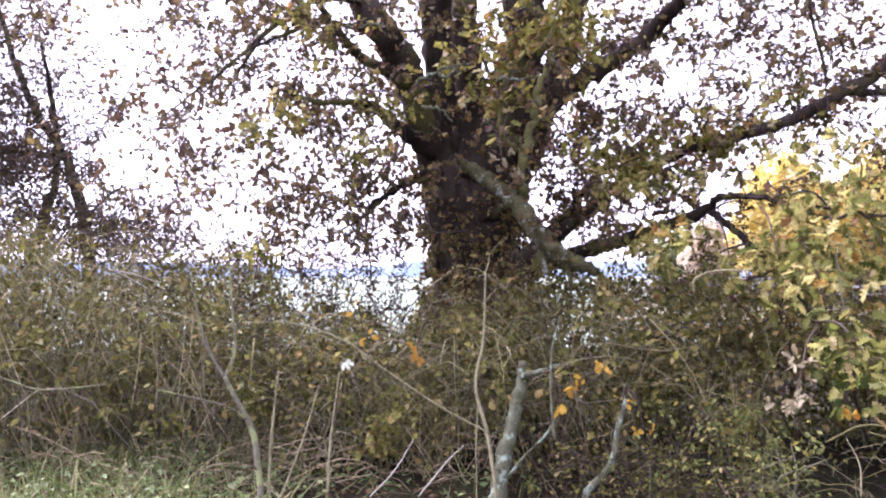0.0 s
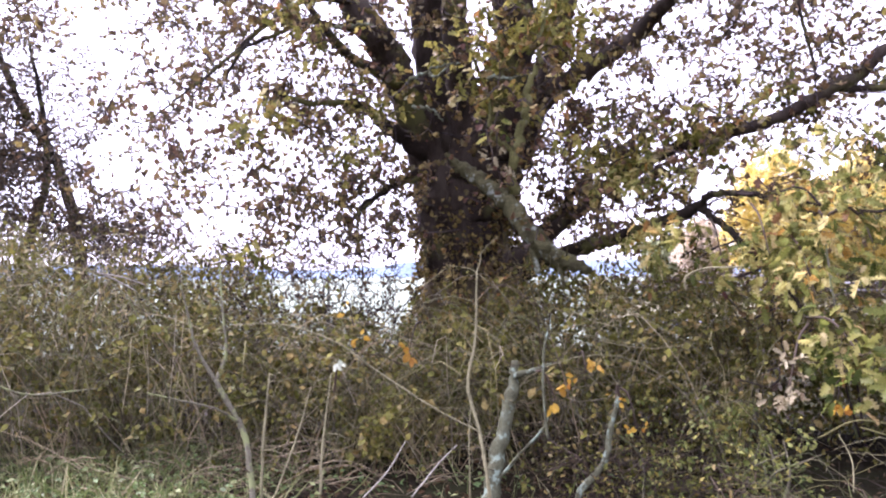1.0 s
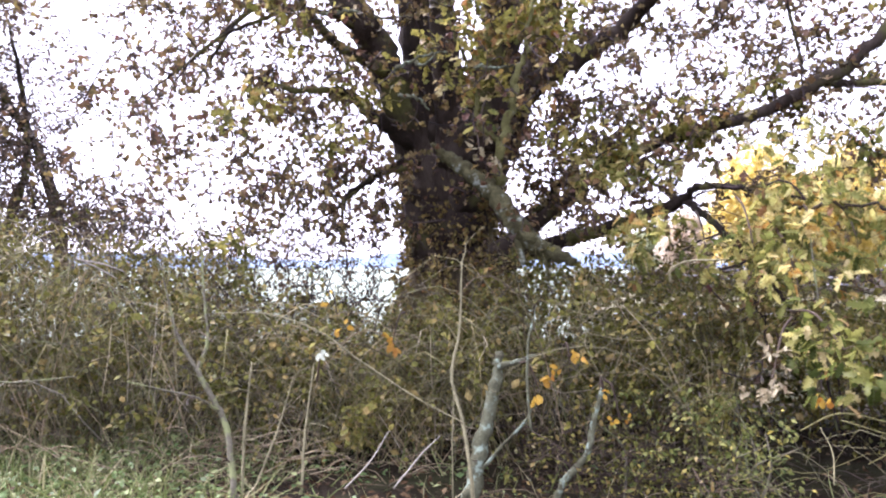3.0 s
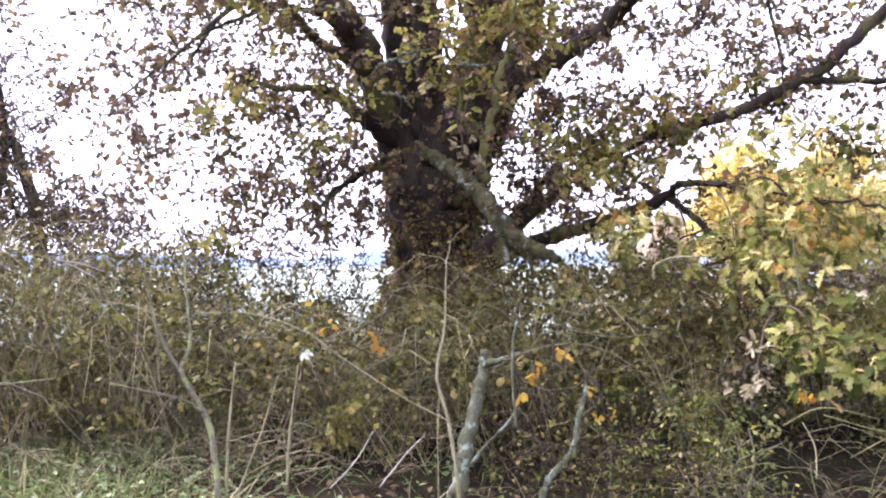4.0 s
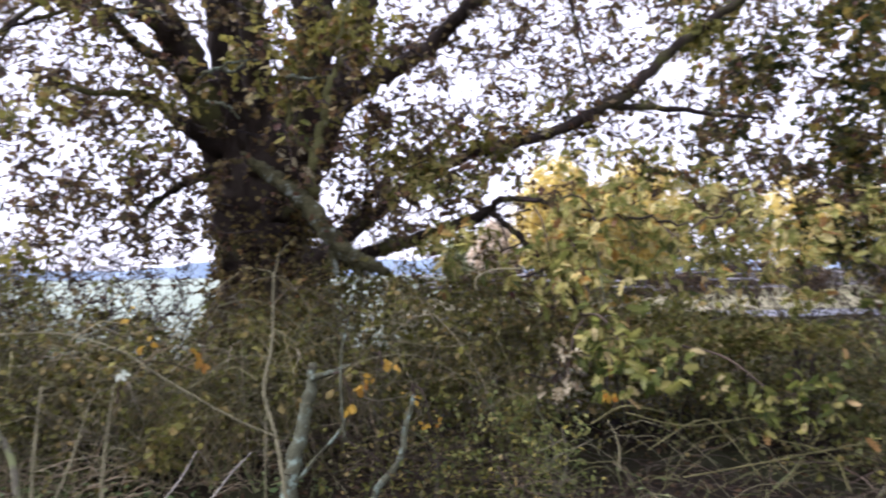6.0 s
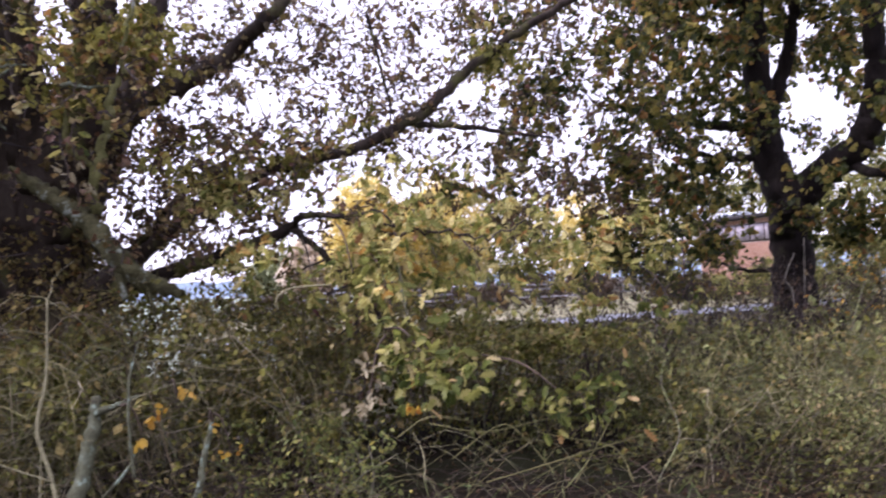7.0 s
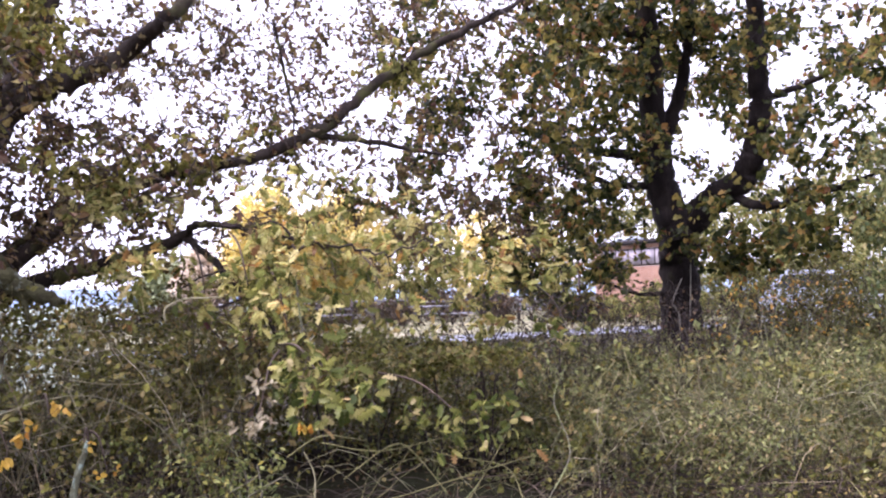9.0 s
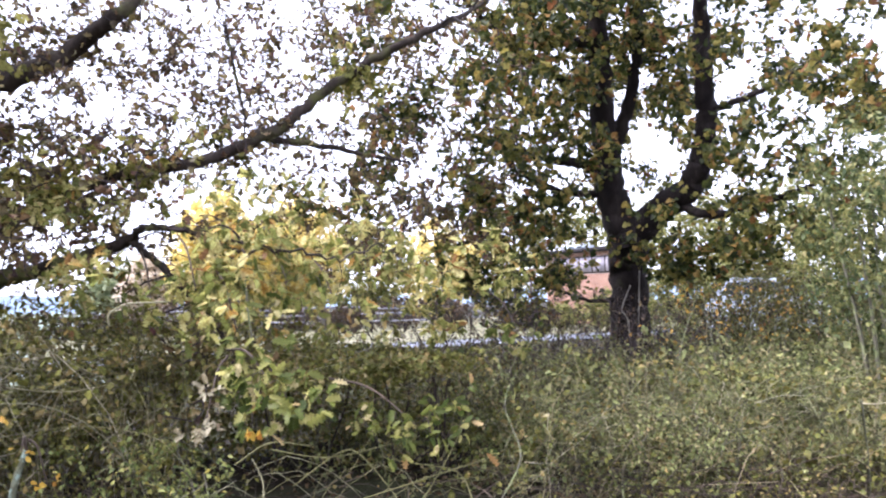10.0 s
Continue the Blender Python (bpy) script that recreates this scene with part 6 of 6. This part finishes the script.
spray("withered_bough", "withered brown curled leaves above the broken limb", (0.52, 7.02, 2.98), [(0.50, 6.98, 2.86), (0.46, 6.98, 2.74), (0.60, 6.96, 2.66)], 16, 0.10, M_PALE_LEAF, OAK_FINE, "pale", 85, 0.05, "low boughs of the oak")
spray("oak_bough", "small oak bough with yellow-green leaves above the hedge", (6.27, 5.98, 1.53), [(5.77, 5.63, 1.25), (5.67, 5.73, 1.34), (5.84, 5.54, 1.13)], 30, 0.11, M_SPRAY_LEAF, OAK_FINE, "oak", 81, 0.14, "low boughs of the oak")


stem_thing("pale_stem", "pale forked dead stem before the second oak's trunk", "stem", [([(10.15, 7.27, 0.02), (10.15, 7.27, 0.66), (10.13, 7.29, 1.30), (10.08, 7.36, 1.48), (10.17, 7.24, 1.85)], [0.02, 0.018, 0.016, 0.013, 0.008]), ([(10.15, 7.27, 0.60), (10.20, 7.19, 0.84), (10.23, 7.15, 1.38), (10.25, 7.12, 2.07)], [0.014, 0.012, 0.01, 0.006])], M_BLEACHED, 95, "pale stems before the hedge", twigs=5, reach=0.2)


def build_yellow_side():
    """The yellowing leafy side branches that hang towards the viewer on the oak's right."""
    rng = np.random.default_rng(83)
    th = thing("oak_side_branch", (2.61, 5.21, 2.11), "oak side branches with yellow and olive leaves", "leafy bough", "low boughs of the oak")
    main, rad = limb_of([(2.51, 5.59, 2.19), (2.61, 5.22, 2.05), (2.70, 4.94, 2.08), (3.11, 4.81, 1.97), (3.51, 4.78, 2.08), (3.75, 4.73, 2.00)], [0.02, 0.014, 0.011, 0.009, 0.007, 0.004])
    main += rng.normal(0, 0.02, main.shape)
    a = np.vstack([blob(rng, 10, (2.51, 5.50, 1.93), (0.7, 0.6, 0.35), 0.0), blob(rng, 4, (2.5, 5.35, 2.12), (0.35, 0.3, 0.2), 0.0), blob(rng, 4, (2.95, 5.25, 2.1), (0.4, 0.3, 0.25), 0.0)])
    b = blob(rng, 10, (2.57, 4.92, 1.74), (0.9, 0.7, 0.35), 0.0)
    c = blob(rng, 21, (3.60, 5.33, 1.92), (1.6, 1.2, 0.45), 0.0)
    d = blob(rng, 7, (2.57, 5.78, 1.78), (0.8, 0.6, 0.35), 0.0)
    e = blob(rng, 14, (4.89, 5.35, 1.94), (1.0, 0.8, 0.6), 0.0)
    f = np.vstack([blob(rng, 7, (1.65, 6.32, 1.85), (0.45, 0.4, 0.25), 0.0), blob(rng, 9, (1.89, 6.82, 2.55), (0.7, 0.4, 0.3), 0.0), blob(rng, 10, (3.22, 5.99, 2.50), (0.9, 0.6, 0.25), 0.0)])
    p, tips = grow([(main, rad)], clumps(rng, np.vstack([a, b, c, d, e, f]), 4, (0.17, 0.17, 0.12)), rng, 0.14, 0.05, 0.007)
    joined("twig_mass", branch_soup([(main, rad)] + p, 4), M_TWIG, th)
    joined("foliage", leaf_cloud(tips, 7, 0.10, 0.05, rng, (OAK_FINE[0] * np.array([0.8, 1, 1.5]), OAK_FINE[1]), 0.4), M_SPRAY_JOINED, th, "yellow and olive lobed leaves")


build_yellow_side()


# ---- tall bush at the far right end ----
def build_bush():
    rng = np.random.default_rng(91)
    b = thing("hazel_bush", (8.45, 2.95, 0), "tall olive-green bush at the hedge end", "bush")
    wood = []
    for k in range(7):
        a = rng.uniform(0, 2 * np.pi)
        ctrl = [(8.45 + 0.1 * math.cos(a), 2.95 + 0.1 * math.sin(a), 0), (8.45 + 0.25 * math.cos(a), 2.95 + 0.25 * math.sin(a), 1.3), (8.45 + 0.5 * math.cos(a), 2.95 + 0.5 * math.sin(a), 2.8)]
        p, r = limb_of(ctrl, [0.03, 0.02, 0.006])
        s = Soup()
        s.tube(p, r, 6, 0.05, rng)
        part("stem", s, M_GREY_STEM, b, smooth=True)
        wood.append((p, r))
    t = blob(rng, 520, (8.45, 2.95, 2.3), (0.9, 0.9, 1.4), 0.2)
    p, tips = grow(wood, t, rng, 0.1, 0.05, 0.008)
    joined("twig_mass", branch_soup(p, 3), M_TWIG, b)
    joined("foliage", leaf_cloud(tips, 12, 0.075, 0.15, rng), M_BUSH_LEAF, b)


build_bush()


# ---- beyond the road: fence, brick building, car ----
def box_soup(s, x0, x1, y0, y1, z0, z1, turn=0.0, at=(0, 0)):
    v = np.array([(x, y, z) for z in (z0, z1) for y in (y0, y1) for x in (x0, x1)], float)
    c, q = math.cos(turn), math.sin(turn)
    v = np.stack([at[0] + c * v[:, 0] - q * v[:, 1], at[1] + q * v[:, 0] + c * v[:, 1], v[:, 2]], -1)
    s.add(v, [(0, 2, 3, 1), (4, 5, 7, 6), (0, 1, 5, 4), (2, 6, 7, 3), (0, 4, 6, 2), (1, 3, 7, 5)])
    return s


def build_fence():
    a, b = np.array(along(14.0, 47)), np.array(along(47.5, 44))
    n = 15
    turn = math.atan2(*(b - a)[::-1])
    length = np.linalg.norm(b - a)
    f = thing("rail_fence", (*a, 0), "weathered grey post and rail fence by the road", "fence")
    rng = np.random.default_rng(5)
    post = box_soup(Soup(), -0.06, 0.06, -0.06, 0.06, -0.1, 1.6).mesh("post", M_DARKWOOD)
    for k in range(n):
        ob = part("post", post, None, f)
        ob.matrix_basis = Matrix.Translation((*(a + (b - a) * k / (n - 1)), 0))
    for z in (0.75, 1.1, 1.45):
        for k in range(n - 1):
            if (3 * k + int(10 * z)) % 4 == 0:  # fallen rails
                continue
            step = length / (n - 1)
            drop = rng.uniform(-0.07, 0.05)
            s = box_soup(Soup(), k * step, (k + 1) * step, -0.11, -0.06, z - 0.05 + drop, z + 0.05 + drop, turn, a)
            part("rail", s, M_RAIL, f)


build_fence()


def build_brick_building():
    cx, cy = along(48.3, 53)
    turn, long_side, top = radians(-86), 6.1, 4.75
    b = thing("brick_building", (cx, cy, 0), "low red-brick building with flat dark roof and wide windows", "building")

    def block(name, x0, x1, y0, y1, z0, z1, mat, parent, label=""):
        return part(name, box_soup(Soup(), x0, x1, y0, y1, z0, z1, turn, (cx, cy)), mat, parent, label)

    block("wall", 0, long_side, 0, 3.0, -0.1, top, M_MORTAR, b)
    s = Soup()
    rng = np.random.default_rng(3)
    for row in range(59):
        for col in range(31):
            x = 0.228 * col + (0.114 if row % 2 else 0)
            z = 0.08 * row
            if x + 0.215 > long_side or (0.5 < x + 0.1 < 5.9 and 3.3 < z + 0.04 < 4.5):
                continue
            box_soup(s, x, x + 0.216, -0.012 - 0.004 * rng.random(), 0.03, z + 0.006, z + 0.072, turn, (cx, cy))
    tagged(part("brickwork", s, M_BRICK, b), "red-brown bricks", kind="stuff")
    w = block("window", 0.6, 5.8, -0.05, 0.02, 3.34, 4.46, M_DARKWOOD, b, "wide window band with one pale blind")
    block("pane", 0.72, 1.75, -0.058, -0.04, 3.42, 4.38, M_PALE_PANE, w, "pane with pale blind")
    for x in (1.85, 2.85, 3.85, 4.85):
        block("pane", x, x + 0.9, -0.058, -0.04, 3.42, 4.38, M_BLIND, w)
    roof = block("roof", -0.4, long_side + 0.5, -0.4, 3.3, top, top + 0.24, M_ROOF, b, "flat dark roof with deep eaves")
    light = block("skylight", 1.9, 3.3, -0.2, 1.0, top + 0.24, top + 0.5, M_CAR, roof, "pale blue skylight")
    for x in (2.05, 2.7):
        block("skylight_pane", x, x + 0.45, -0.21, -0.19, top + 0.3, top + 0.44, M_GLASS, light)
    block("canopy", -3.6, -0.5, 0.5, 3.0, 3.9, 4.02, M_WHITE, b, "white flat canopy roof")
    for x in (-3.5, -2.0):
        block("canopy_post", x, x + 0.12, 0.6, 0.72, -0.1, 3.9, M_DARKWOOD, b)


build_brick_building()


def build_car():
    cx, cy = along(63.6, 30)
    turn = radians(-62)
    car = thing("van", (cx, cy, 0.06), "pale silver-blue parked van beyond the hedge", "van")

    def prism(profile, half, mat, name, parent, bev=0.0):
        bm = bmesh.new()
        lo = [bm.verts.new((x, -half, z)) for x, z in profile]
        hi = [bm.verts.new((x, half, z)) for x, z in profile]
        bm.faces.new(lo)
        bm.faces.new(hi[::-1])
        for i in range(len(profile)):
            j = (i + 1) % len(profile)
            bm.faces.new((lo[j], lo[i], hi[i], hi[j]))
        if bev:
            bmesh.ops.bevel(bm, geom=bm.edges[:], offset=bev, segments=2, affect="EDGES")
        bmesh.ops.recalc_face_normals(bm, faces=bm.faces[:])
        bm.transform(Matrix.Translation((cx, cy, 0.06)) @ Matrix.Rotation(turn, 4, "Z") @ Matrix.Diagonal((1.0, 1.05, 1.5, 1)))
        me = bpy.data.meshes.new(name)
        bm.to_mesh(me)
        bm.free()
        me.materials.append(mat)
        return part(name, me, None, parent)

    prism([(-2.1, 0.25), (2.1, 0.25), (2.15, 0.6), (2.0, 0.85), (1.0, 1.0), (-1.9, 1.02), (-2.15, 0.8)], 0.86, M_CAR, "body", car, 0.05)
    cab = prism([(1.05, 0.98), (0.35, 1.46), (-1.2, 1.5), (-1.95, 1.0)], 0.72, M_CAR, "cabin", car, 0.05)
    prism([(1.12, 1.0), (0.45, 1.42), (0.40, 1.42), (1.05, 1.0)], 0.66, M_GLASS, "windscreen", cab)
    prism([(0.80, 1.08), (0.36, 1.36), (0.02, 1.37), (0.02, 1.08)], 0.735, M_GLASS, "side_window", cab)
    prism([(-0.08, 1.08), (-0.08, 1.37), (-0.78, 1.39), (-0.78, 1.08)], 0.735, M_GLASS, "side_window", cab)
    prism([(-0.90, 1.10), (-0.90, 1.38), (-1.18, 1.38), (-1.58, 1.10)], 0.735, M_GLASS, "side_window", cab)
    for x in (-1.35, 1.35):
        for y in (-0.80, 0.80):
            ring = [(x + 0.31 * math.cos(a), 0.31 + 0.31 * math.sin(a)) for a in np.linspace(0, 2 * np.pi, 20, endpoint=False)]
            bm = bmesh.new()
            lo = [bm.verts.new((px, y - 0.09, pz)) for px, pz in ring]
            hi = [bm.verts.new((px, y + 0.09, pz)) for px, pz in ring]
            bm.faces.new(lo)
            bm.faces.new(hi[::-1])
            for i in range(20):
                bm.faces.new((lo[(i + 1) % 20], lo[i], hi[i], hi[(i + 1) % 20]))
            bm.transform(Matrix.Translation((cx, cy, 0.06)) @ Matrix.Rotation(turn, 4, "Z"))
            me = bpy.data.meshes.new("wheel")
            bm.to_mesh(me)
            bm.free()
            me.materials.append(M_RUBBER)
            part("wheel", me, None, car)


build_car()
